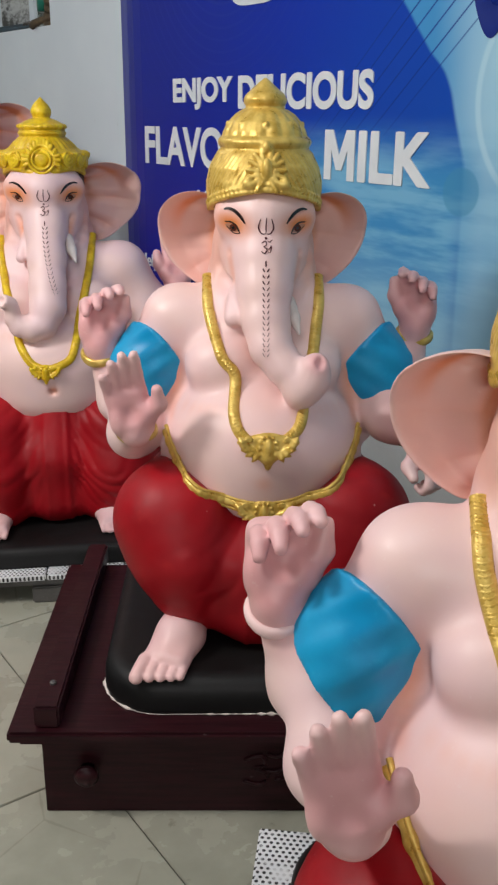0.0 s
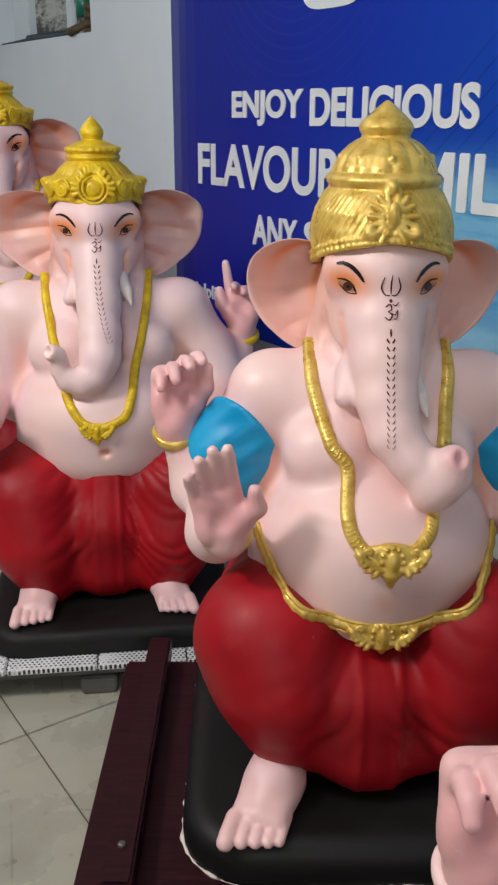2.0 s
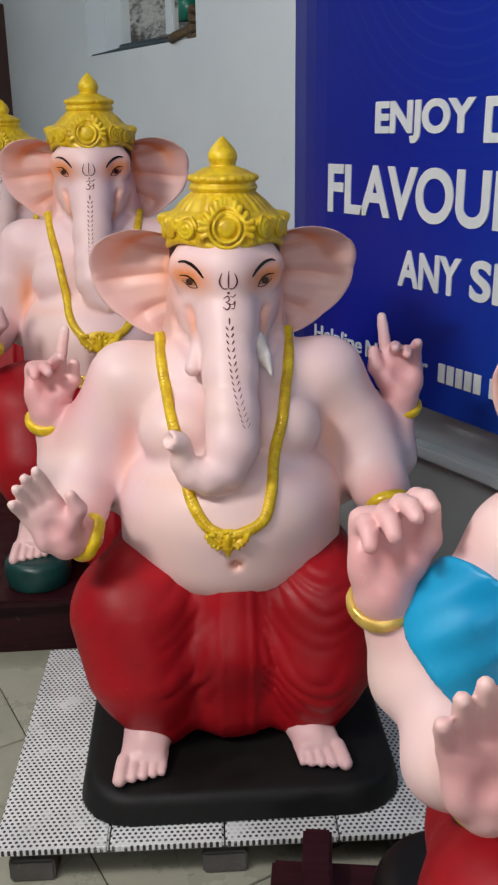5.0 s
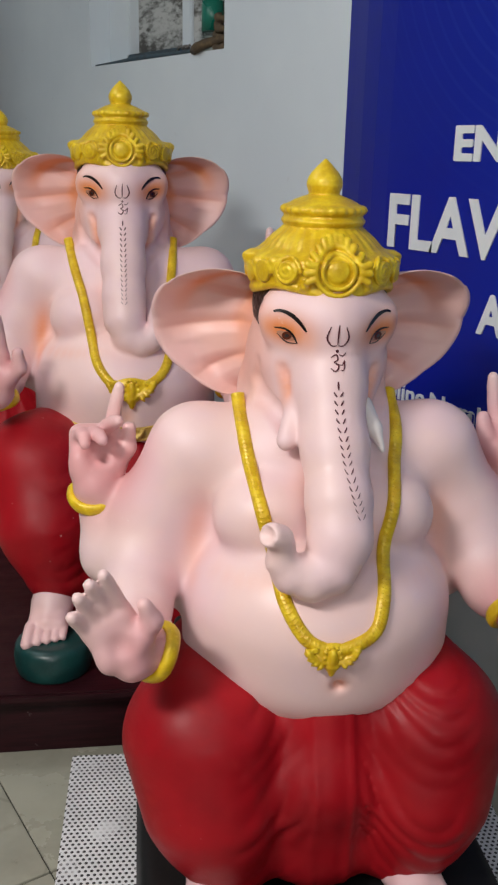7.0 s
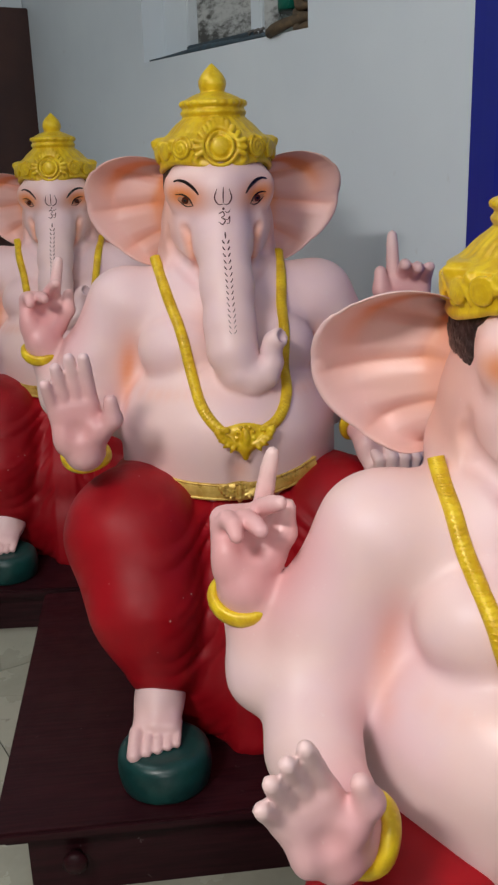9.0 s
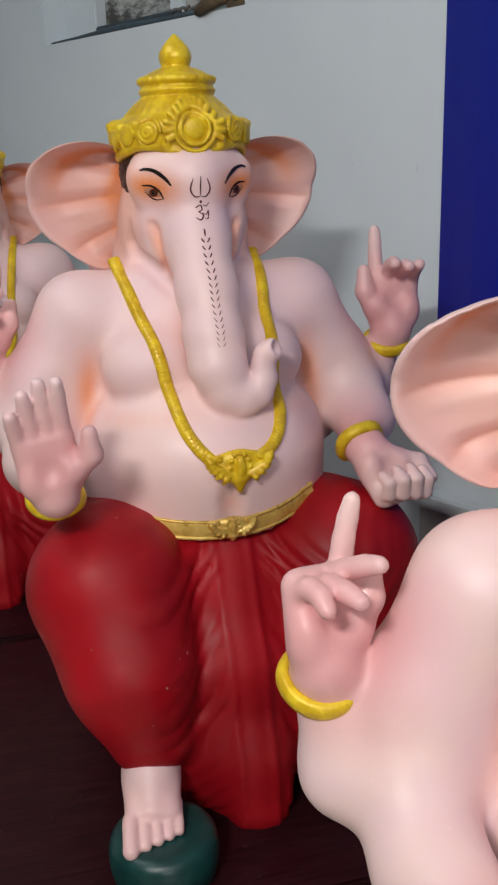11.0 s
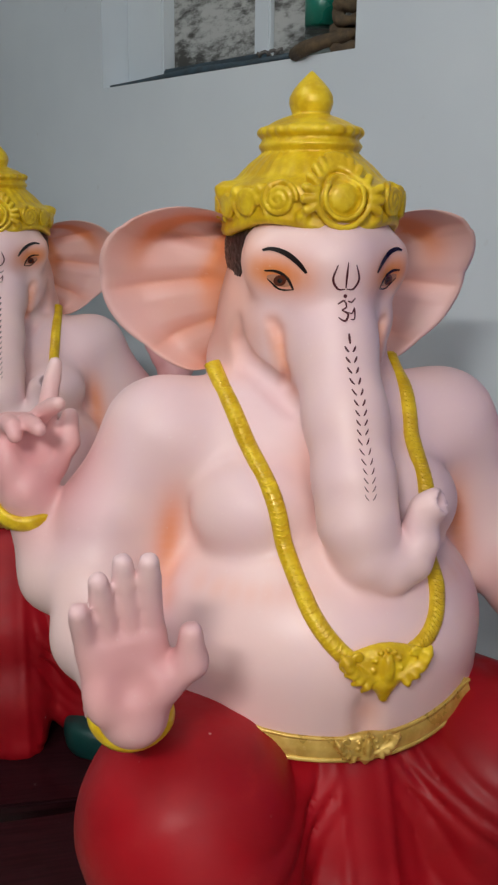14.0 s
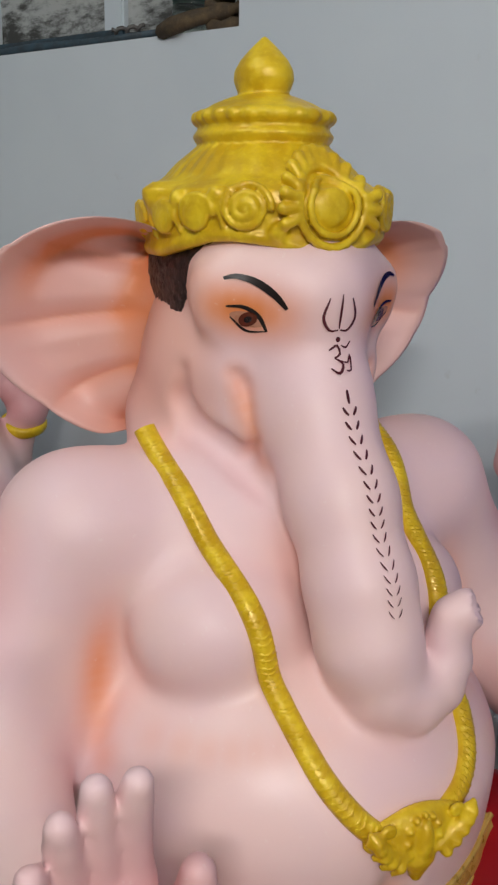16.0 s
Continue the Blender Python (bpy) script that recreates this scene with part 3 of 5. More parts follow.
def face_marks(cast, clay, at, flip=1):
    """Eyes, brows, the trident, the sacred sign and the leaf line on the trunk."""
    def P(x, z):
        q = at((x, 0, z))
        return (q[0], q[2])

    for s in (-1, 1):
        ex, ez = P(s * 0.068, 0.908)
        tilt = s * 0.38
        disc(cast, clay, ex, ez, 0.0132, 0.0064, M_EYE, 0.0010, tilt, 0.75)
        disc(cast, clay, ex - s * 0.001, ez, 0.0064, 0.0064, M_IRIS, 0.0017, tilt)
        disc(cast, clay, ex - s * 0.001, ez, 0.0028, 0.0028, M_LID, 0.0024, tilt)
        strokes(cast, clay, [([P(s * 0.053, 0.898), P(s * 0.060, 0.911), P(s * 0.071, 0.9185), P(s * 0.084, 0.919)], 0.0017),
                             ([P(s * 0.053, 0.898), P(s * 0.066, 0.898), P(s * 0.080, 0.910)], 0.0010)], M_LID)
        strokes(cast, clay, [([P(s * 0.043, 0.918), P(s * 0.052, 0.930), P(s * 0.064, 0.940), P(s * 0.077, 0.944), P(s * 0.086, 0.942)], 0.0030)], M_LID, 0.0018)
    z = 0.0
    trident = [([P(0, 0.902 + z), P(0.0, 0.917 + z), P(0.001, 0.931 + z)], 0.0012),
               ([P(-0.011, 0.928 + z), P(-0.0155, 0.912 + z), P(-0.009, 0.901 + z), P(-0.001, 0.901 + z)], 0.0013),
               ([P(0.011, 0.928 + z), P(0.0155, 0.912 + z), P(0.009, 0.901 + z), P(0.001, 0.901 + z)], 0.0013)]
    sign = [([P(-0.009, 0.884), P(-0.001, 0.888), P(0.001, 0.881), P(-0.005, 0.878)], 0.0012),
            ([P(-0.005, 0.878), P(0.002, 0.873), P(-0.003, 0.866), P(-0.010, 0.870)], 0.0013),
            ([P(0.0, 0.876), P(0.007, 0.874), P(0.011, 0.880), P(0.009, 0.868), P(0.004, 0.868)], 0.0010),
            ([P(0.003, 0.888), P(0.008, 0.886), P(0.013, 0.891)], 0.0009)]
    strokes(cast, clay, trident + sign, M_MARK)
    disc(cast, clay, *P(0.0, 0.893), 0.0023, 0.0023, M_MARK, 0.0012)
    leaves = []
    for i in range(16):
        zz = 0.836 - i * 0.0112 + 0.00008 * i * i
        drift = flip * 0.00006 * i ** 2 * 1.6
        w = 0.0013 * (1 - 0.04 * i)
        for s in (-1, 1):
            leaves.append(([P(drift + s * 0.0022, zz - 0.003), P(drift + s * 0.0048, zz), P(drift + s * 0.0066, zz + 0.0034)], w))
    leaves.append(([P(0, 0.842), P(0, 0.853)], 0.0015))
    strokes(cast, clay, leaves, M_MARK)


def folds(x, y, z, side, ox, oz, pitch, amp, reach):
    """Hanging cloth folds that sag from the middle panel towards a knee."""
    u = np.clip(side * (x - ox), 0, 1)
    sag = z - oz - 1.1 * (u - 0.11) ** 2 / 0.12 + 0.25 * u
    sag = sag + 0.35 * pitch * np.sin(17 * u + 23 * z + 2.0 * side) + 0.2 * pitch * np.sin(61 * z + 9 * u)
    wave = np.abs(np.sin(math.pi * sag / pitch)) ** 0.7 * (0.65 + 0.35 * np.sin(29 * z + 13 * u + 1.3))
    mask = np.clip(u / 0.02, 0, 1) * np.clip((reach - u) / 0.06, 0, 1) * np.clip((-y - 0.02) / 0.06, 0, 1)
    return -amp * wave * mask


def statue(kind, reach=(0, 0, 0)):
    """One seated statue, front towards -y, its base at z = 0, as a single mesh."""
    cast = Cast()
    small = kind == "sleeved"
    foot_up = kind == "footstool"
    scale, lift = ((0.84, 0.85, 0.9), 0.0) if small else ((1, 1, 1), 0.08 if foot_up else 0.0)
    skin_mat = M_SKIN if small else M_SKIN_ROSE
    gold = M_GOLD if small else M_YELLOW
    b = Clay((-0.46, -0.56, -0.01), (0.46, 0.24, 1.12), 0.004, scale, lift)
    # torso
    b.ball((0, 0.0, 0.665), (0.185, 0.12, 0.145), 0.03)
    b.ball((0, -0.055, 0.485), (0.213, 0.208, 0.15), 0.045)
    if small:
        b.ball((0, -0.05, 0.405), (0.232, 0.195, 0.14), 0.04)
    else:
        b.ball((0, -0.045, 0.405), (0.213, 0.20, 0.12), 0.04)
    for s in (-1, 1):
        b.ball((s * 0.086, -0.09, 0.632), (0.085, 0.072, 0.07), 0.02)
        b.ball((s * 0.175, 0.005, 0.715), (0.078, 0.07, 0.062), 0.05)
        b.ball((s * 0.205, 0.01, 0.585), (0.07, 0.065, 0.10), 0.03)
    b.limb([(0, 0.03, 0.76), (0, 0.03, 0.86)], [0.10, 0.088], 0.05)
    # head
    b.ball((0, 0.018, 0.935), (0.097, 0.126, 0.10), 0.02)
    b.ball((0, -0.060, 0.925), (0.062, 0.072, 0.057), 0.035)
    for s in (-1, 1):
        b.ball((s * 0.052, -0.026, 0.858), (0.045, 0.058, 0.05), 0.022)
        b.ball((s * 0.042, -0.05, 0.812), (0.034, 0.045, 0.036), 0.025)
        b.ball((s * 0.068, -0.060, 0.908), (0.026, 0.013, 0.018), 0.03)
        b.ball((s * 0.060, -0.059, 0.938), (0.034, 0.018, 0.014), 0.045)
    for s in (-1, 1):
        b.ball((s * 0.066, 0.035, 0.845), (0.045, 0.07, 0.075), 0.03)
        b.ball((s * 0.088, 0.062, 0.795), (0.032, 0.04, 0.045), 0.02)
        b.ball((s * 0.225, 0.0, 0.53), (0.06, 0.06, 0.09), 0.03)

    def press(line, radii, k):
        """A crease along (x, z) points of the front."""
        pts = []
        for x, z in line:
            h = b.at((x, 0, z))
            pts.append((x, b.front(h[0], h[2]) / scale[1], z))
        b.limb(pts, radii, k, sub=True)

    for s in (-1, 1):
        press([(s * 0.101, 0.855), (s * 0.100, 0.828), (s * 0.090, 0.803), (s * 0.076, 0.790), (s * 0.062, 0.776), (s * 0.050, 0.758)], [0.004, 0.008, 0.010, 0.011, 0.011, 0.008], 0.014)
        press([(s * 0.076, 0.860), (s * 0.068, 0.857), (s * 0.060, 0.848), (s * 0.055, 0.828), (s * 0.052, 0.802), (s * 0.050, 0.782)], [0.002, 0.005, 0.007, 0.007, 0.007, 0.005], 0.007)
    neckless = b.d.copy()
    # trunk
    if small:
        b.limb([(0, -0.055, 0.905), (0, -0.09, 0.85), (0, -0.118, 0.795), (0.002, -0.15, 0.735), (0.012, -0.18, 0.69), (0.042, -0.20, 0.655), (0.078, -0.215, 0.628), (0.098, -0.225, 0.640), (0.102, -0.235, 0.668)],
               [0.056, 0.056, 0.052, 0.045, 0.039, 0.034, 0.032, 0.030, 0.026], 0.02)
        b.ball((0.074, -0.22, 0.612), (0.034, 0.031, 0.031), 0.02)
        b.ball((0.109, -0.262, 0.682), (0.012, 0.018, 0.016), 0.004, sub=True)
        b.limb([(-0.055, -0.085, 0.775), (-0.066, -0.12, 0.735)], [0.022, 0.019], 0.014)
    else:
        hook = 1 if foot_up else -1
        g = hook * (1.02 if foot_up else 1.28)
        near = 0.024 if foot_up else 0.0
        b.limb([(0, -0.06, 0.905), (0, -0.093, 0.835), (0, -0.145, 0.755), (0, -0.19 + near * 0.4, 0.69), (g * 0.001, -0.216 + near * 0.8, 0.645), (g * 0.012, -0.231 + near, 0.608)],
               [0.056, 0.050, 0.047, 0.045, 0.043, 0.037], 0.018)
        b.limb([(g * 0.012, -0.231 + near, 0.608), (g * 0.034, -0.236 + near, 0.596), (g * 0.056, -0.238 + near, 0.604), (g * 0.068, -0.240 + near, 0.624), (g * 0.069, -0.244 + 1.2 * near, 0.648)],
               [0.037, 0.034, 0.0285, 0.0220, 0.0185], 0.005)
        b.limb([(g * 0.069, -0.244 + 1.2 * near, 0.648), (g * 0.072, -0.250 + 1.4 * near, 0.662), (g * 0.081, -0.258 + 1.5 * near, 0.670)], [0.0185, 0.0180, 0.0185], 0.006)
        b.ball((g * 0.090, -0.266 + 1.5 * near, 0.675), (0.0135, 0.0135, 0.0125), 0.004, sub=True)
        if not foot_up:
            b.limb([(-0.05, -0.09, 0.80), (-0.066, -0.118, 0.758)], [0.016, 0.0150], 0.010)
    # arms
    wrists = {}
    if kind == "slab":
        wrists["ur"], wrists["lr"] = (-0.352, 0.02, 0.632), (-0.262, -0.238, 0.492)
        wrists["ul"], wrists["ll"] = (0.352, 0.045, 0.632), (0.285, -0.18, 0.50)
    elif foot_up:
        wrists["ur"], wrists["lr"] = (-0.362, 0.02, 0.625), (-0.270, -0.285, 0.495)
        wrists["ul"], wrists["ll"] = (0.37, 0.0, 0.622), (0.245, -0.185, 0.488)
    else:
        wrists["ur"], wrists["lr"] = (-0.368, 0.01, 0.635), (-0.268, -0.21, 0.535)
        wrists["ul"], wrists["ll"] = (0.358, 0.06, 0.67), (0.335, -0.14, 0.50)
    wrists["lr"] = tuple(np.array(wrists["lr"]) + reach)
    b.limb([(-0.195, 0.0, 0.71), (-0.262, 0.0, 0.60), (-0.285, -0.03, 0.535)], [0.068, 0.062, 0.056], 0.03)
    b.limb([(0.195, 0.0, 0.71), (0.262, 0.0, 0.60), (0.285, -0.03, 0.545)], [0.068, 0.062, 0.056], 0.03)
    b.limb([(-0.28, 0.0, 0.545), (-0.325, 0.01, 0.53), wrists["ur"]], [0.053, 0.048, 0.029], 0.025)
    b.limb([(0.28, 0.0, 0.545), (0.328, 0.01, 0.535), wrists["ul"]], [0.053, 0.048, 0.029], 0.025)
    b.limb([(-0.283, -0.04, 0.525), (-0.288, -0.10, 0.49), wrists["lr"]], [0.055, 0.049, 0.032], 0.03)
    b.limb([(0.283, -0.04, 0.54), (0.29, -0.09, 0.50 if not small else 0.52), wrists["ll"]], [0.055, 0.049, 0.032], 0.03)
    tip, hang = (12, 6, 4), (72, 8, 6)
    grip = ((48, 40, 28), (54, 38, 28), (64, 42, 30), (72, 44, 32))
    if kind == "slab":
        palm(b, np.array(wrists["ur"]) + (0.0, -0.012, 0.02), (0.03, 0.34, 1), (0.42, -1, 0.35), (1, 0, 0), (tip, hang, (84, 18, 10), (70, 40, 30)), 1.05, 1.2)
        palm(b, np.array(wrists["lr"]) + (-0.03, -0.03, 0.004), (-0.46, -0.12, 0.9), (0.14, -1, 0.10), (1, 0, 0), (9, 10, 10, 12), 1.0)
        palm(b, np.array(wrists["ul"]) + (0, -0.01, 0.02), (-0.02, 0.28, 1), (-0.2, -1, 0.28), (-1, 0, 0), ((10, 6, 4), (66, 24, 12), (70, 26, 14), (40, 26, 16)), 1.08, 1.2)
        palm(b, np.array(wrists["ll"]) + (0, -0.03, 0.0), (-0.1, -0.85, -0.4), (0, -0.3, -1), (1, 0, 0.3), (60, 62, 64, 66), 1.0)
    elif foot_up:
        palm(b, np.array(wrists["ur"]) + (0.0, -0.012, 0.02), (0.03, 0.34, 1), (0.42, -1, 0.35), (1, 0, 0), (tip, hang, (84, 18, 10), (70, 40, 30)), 1.08, 1.2)
        palm(b, np.array(wrists["lr"]) + (0.0, -0.025, 0.012), (-0.14, -0.10, 1), (0.05, -1, 0.05), (1, 0, 0), ((7, 6, 5), (4, 4, 4), (6, 6, 5), (10, 9, 8)), 1.14)
        palm(b, np.array(wrists["ul"]) + (0.008, -0.01, 0.022), (0.10, 0.26, 1), (-0.2, -1, 0.26), (-1, 0, 0), ((8, 8, 4), (62, 26, 14), (58, 28, 16), (44, 26, 16)), 1.2, 1.2)
        palm(b, np.array(wrists["ll"]) + (0.01, -0.02, -0.01), (0.25, -0.55, -0.62), (0.1, -0.5, 0.7), (1, 0, 0.4), (62, 62, 62, 62), 1.12)
    else:
        palm(b, np.array(wrists["ur"]) + (0.0, -0.01, 0.02), (0.0, 0.30, 1), (0.30, -1, 0.30), (1, 0, 0), grip, 1.14, 1.3)
        palm(b, np.array(wrists["lr"]) + (0.0, -0.015, 0.0), (-0.20, -0.15, 1), (0.1, -1, 0.05), (1, 0, 0), (6, 5, 6, 9), 1.12)
        palm(b, np.array(wrists["ul"]) + (0, -0.01, 0.02), (0.05, 0.25, 1), (-0.25, -1, 0.25), (-1, 0, 0), grip, 1.1, 1.3)
        palm(b, np.array(wrists["ll"]) + (0.01, -0.03, -0.01), (0.3, -0.8, -0.35), (0, -0.3, -1), (-0.6, 0, 0.5), (55, 58, 60, 62), 1.05)
    # legs
    if kind == "slab":
        foot(b, (-0.165, -0.19, 0.052), (-0.185, -0.345, 0.064), -1)
        foot(b, (0.125, -0.19, 0.052), (0.155, -0.335, 0.064), 1)
    elif foot_up:
        foot(b, (-0.165, -0.315, 0.098), (-0.185, -0.458, 0.078), -1)
        foot(b, (0.17, -0.24, 0.092), (0.19, -0.38, 0.072), 1)
    else:
        foot(b, (-0.14, -0.19, 0.062), (-0.19, -0.335, 0.072), -1)
        foot(b, (0.14, -0.19, 0.062), (0.18, -0.335, 0.072), 1)
    # navel
    dent = b.at((0, 0, 0.432))
    if kind == "slab":
        b.ball((0, (b.front(0, dent[2]) + 0.002) / scale[1], 0.432), (0.008, 0.014, 0.008), 0.012, sub=True)
    if foot_up:
        b.limb([(0, -0.266, 0.475), (0, -0.262, 0.44), (0, -0.25, 0.41)], [0.003, 0.004, 0.004], 0.03, sub=True)
    v, q = b.skin(1)
    tint = np.zeros((len(v), 2))
    raw = (v - (0, 0, lift)) / np.array(scale)
    deep = 1.0 if foot_up else (0.75 if small else 0.5)

    def spray(c, r, a):
        w = np.exp(-(((v - b.at(c)) / (r * b.rs)) ** 2).sum(1) * 1.2) * a
        tint[:, 0] = np.maximum(tint[:, 0], w)

    def seam(line, r, a):
        """Colour rubbed into a crease, fading out at both ends."""
        n = len(line) - 1
        for i, p in enumerate(line):
            h = b.at(p)
            p = (p[0], b.front(h[0], h[2], neckless) / scale[1], p[2])
            spray(p, r, a * (0.45 + 0.55 * math.sin(math.pi * (i + 0.5) / (n + 1))))

    for s in (-1, 1):
        pit = []
        for i in range(13):
            x, z = s * (0.188 + 0.012 * i / 12), 0.655 - 0.125 * i / 12
            h = b.at((x, 0, z))
            pit.append((x, b.front(h[0], h[2]) / scale[1], z))
        seam(pit, 0.022, 0.8 * deep)
        seam([(s * (0.070 - 0.026 * i / 8), -0.088 - 0.012 * math.sin(i / 3), 0.858 - 0.075 * i / 8) for i in range(9)], 0.016, 0.72)
        seam([(s * (0.046 + 0.05 * i / 6), -0.098 + 0.03 * i / 6, 0.912 + 0.008 * i / 6) for i in range(7)], 0.026, 1.1)
        seam([(s * (0.20 - 0.16 * i / 10), b.front(*b.at((s * (0.20 - 0.16 * i / 10), 0, 0.56))[[0, 2]]) / scale[1], 0.556 + 0.02 * (i / 10)) for i in range(11)], 0.018, 0.22 * deep)
    jaw = np.clip((np.abs(raw[:, 0]) - 0.07) / 0.028, 0, 1) * np.clip((raw[:, 2] - 0.77) / 0.05, 0, 1) * np.clip((0.975 - raw[:, 2]) / 0.03, 0, 1) * np.clip((0.14 - np.abs(raw[:, 0])) / 0.02, 0, 1)
    tint[:, 0] = np.maximum(tint[:, 0], 0.36 * jaw)
    spray((0, -0.19, 0.56), 0.05, 0.25)
    spray((0, b.front(0, b.at((0, 0, 0.436))[2]) / scale[1], 0.436), 0.02, 0.55 if kind == "slab" else 0.35)
    spray((0, -0.12, 0.70), 0.05, 0.35)
    blush = [(wrists[k], 0.095, 0.75) for k in wrists]
    for c, r, a in blush:
        c = b.at(np.array(c) + (0, -0.03, 0.06 if c[2] > 0.6 or kind != "slab" else 0.02))
        w = np.clip(1.4 - np.linalg.norm(v - c, axis=1) / (r * b.rs), 0, 1) * a
        tint[:, 1] = np.maximum(tint[:, 1], w)
    tint[:, 1] = np.maximum(tint[:, 1], np.clip((0.16 - v[:, 2]) / 0.05, 0, 1) * 0.3)
    if small:
        w = np.exp(-(((v - b.at((0.106, -0.258, 0.682))) / 0.02) ** 2).sum(1)) * 0.9
        tint[:, 1] = np.maximum(tint[:, 1], w)
    cast.add(v, q, skin_mat, tint)
    for s in (-1, 1):
        ear(cast, b, s, skin_mat, 0.75 if small else (0.85 if foot_up else 0.6), 0.3 if small else 1.0, small)
    if not small:
        for s in (-1, 1):
            h = b.at((s * 0.106, 0.01, 0.805))
            cast.tube([h + (0, 0.03, 0), h + (0, 0.022, 0), h + (0, 0.020, 0)], [0.005, 0.004, 0.0004], M_LID, 10)
    # white tusk
    t = Clay((0.0, -0.25, 0.55), (0.12, -0.02, 0.95), 0.003, scale, lift)
    low = 0.04 if small else 0.0
    t.limb([(0.052, -0.085, 0.80 - low), (0.063, -0.115, 0.775 - low), (0.073, -0.138, 0.748 - low)], [0.0165, 0.0125, 0.004], 0.006)
    if not foot_up:
        cast.add(*t.skin(1), M_WHITE)
    # hair under the crown
    hr = Clay((-0.12, -0.12, 0.80 * scale[2] + lift), (0.12, 0.18, 1.05 * scale[2] + lift), 0.003, scale, lift)
    hr.ball((0, 0.02, 0.938), (0.1025, 0.130, 0.104), 0.004)
    za = 0.99 * scale[2] + lift
    hr.d = np.maximum(hr.d, (-0.084 + (za - hr.ax[2][None, None, :]) * 0.86) - hr.ax[1][None, :, None])
    hx, hy, hz = hr.ax[0][:, None, None], hr.ax[1][None, :, None], hr.ax[2][None, None, :]
    hr.d = hr.d + (0.0016 * np.sin(hy * 420 + 4 * np.sin(hz * 260)) * np.sin(hz * 380 + 3 * np.sin(hy * 210 + hx * 90))).astype(np.float32)
    cast.add(*hr.skin(0), M_HAIR)
    # crown
    if small:
        crown_turban(cast, gold)
    else:
        crown_tiara(cast, gold, lift)
    face_marks(cast, b, b.at, 0 if small or foot_up else 1)
    # lower cloth
    c = Clay((-0.37, -0.53, -0.005), (0.37, 0.27, 0.53), 0.005)
    if foot_up:
        c.ball((0, 0.02, 0.30), (0.27, 0.21, 0.17), 0.05)
        c.ball((0, 0.02, 0.14), (0.26, 0.20, 0.17), 0.05)
        c.limb([(-0.13, -0.03, 0.38), (-0.2, -0.225, 0.39), (-0.185, -0.305, 0.28), (-0.167, -0.325, 0.175)], [0.13, 0.115, 0.09, 0.064], 0.06)
        c.limb([(0.13, -0.03, 0.37), (0.2, -0.2, 0.365), (0.17, -0.245, 0.22), (0.15, -0.27, 0.07)], [0.13, 0.125, 0.10, 0.08], 0.06)
        c.limb([(0.0, -0.185, 0.395), (-0.005, -0.27, 0.24), (0.0, -0.31, 0.10), (0.005, -0.34, 0.015)], [0.08, 0.066, 0.06, 0.05], 0.05)
        c.ball((-0.06, -0.27, 0.10), (0.11, 0.07, 0.12), 0.05)
        c.carve(lambda x, y, z: folds(x, y, z, -1, -0.02, 0.02, 0.043, 0.005, 0.17))
        c.carve(lambda x, y, z: folds(x, y, z, 1, 0.035, 0.0, 0.047, 0.007, 0.24))
    elif kind == "slab":
        c.ball((0, 0.02, 0.27), (0.265, 0.20, 0.16), 0.05)
        c.ball((0, 0.0, 0.14), (0.19, 0.16, 0.12), 0.05)
        for s in (-1, 1):
            x = -0.185 if s < 0 else 0.165
            c.limb([(s * 0.12, -0.03, 0.32), (x, -0.16, 0.295), (x * 0.95, -0.20, 0.20), (x * 0.82, -0.205, 0.105)], [0.125, 0.112, 0.09, 0.066], 0.06)
        c.limb([(-0.10, -0.175, 0.125), (0.0, -0.19, 0.115), (0.09, -0.175, 0.125)], [0.052, 0.05, 0.052], 0.05)
        c.limb([(0.0, -0.175, 0.355), (-0.01, -0.215, 0.24), (-0.015, -0.215, 0.12)], [0.066, 0.058, 0.050], 0.05)
        c.carve(lambda x, y, z: folds(x, y, z, -1, -0.03, 0.0, 0.05, 0.0045, 0.15))
        c.carve(lambda x, y, z: folds(x, y, z, 1, 0.03, 0.0, 0.036, 0.006, 0.2))
    else:
        c.ball((0, 0.02, 0.262), (0.235, 0.18, 0.12), 0.05)
        c.ball((0, 0.0, 0.15), (0.17, 0.15, 0.11), 0.05)
        for s in (-1, 1):
            c.limb([(s * 0.12, -0.02, 0.285), (s * 0.162, -0.15, 0.295), (s * 0.145, -0.185, 0.235), (s * 0.136, -0.19, 0.17)], [0.115, 0.1, 0.08, 0.06], 0.06)
        c.limb([(-0.095, -0.155, 0.135), (0.0, -0.175, 0.125), (0.095, -0.155, 0.135)], [0.058, 0.056, 0.058], 0.05)
        c.limb([(0.0, -0.12, 0.28), (-0.02, -0.19, 0.22), (-0.025, -0.205, 0.14)], [0.06, 0.06, 0.05], 0.05)
        c.carve(lambda x, y, z: folds(x, y, z, -1, -0.02, 0.0, 0.055, 0.0035, 0.14))
        c.carve(lambda x, y, z: folds(x, y, z, 1, 0.0, 0.01, 0.05, 0.0045, 0.15))
    c.carve(lambda x, y, z: -0.004 * np.exp(-((x - 0.028) / 0.006) ** 2) * (y < -0.1) - 0.003 * np.exp(-((x + 0.03) / 0.006) ** 2) * (y < -0.1))
    if small:
        x, z = c.ax[0][:, None, None], c.ax[2][None, None, :]
        y = c.ax[1][None, :, None]
        top = (z - 0.344 - 0.095 * (np.abs(x) / 0.166) ** 2 + 0.75 * np.clip(y + 0.215 - 1.8 * x * x, -0.1, 0.08)) / (1.3 + 3 * np.abs(x))
        f = np.maximum(0.02 - np.abs(c.d - top), 0) / 0.02
        c.d = np.maximum(c.d, top) + f * f * 0.02 * 0.25
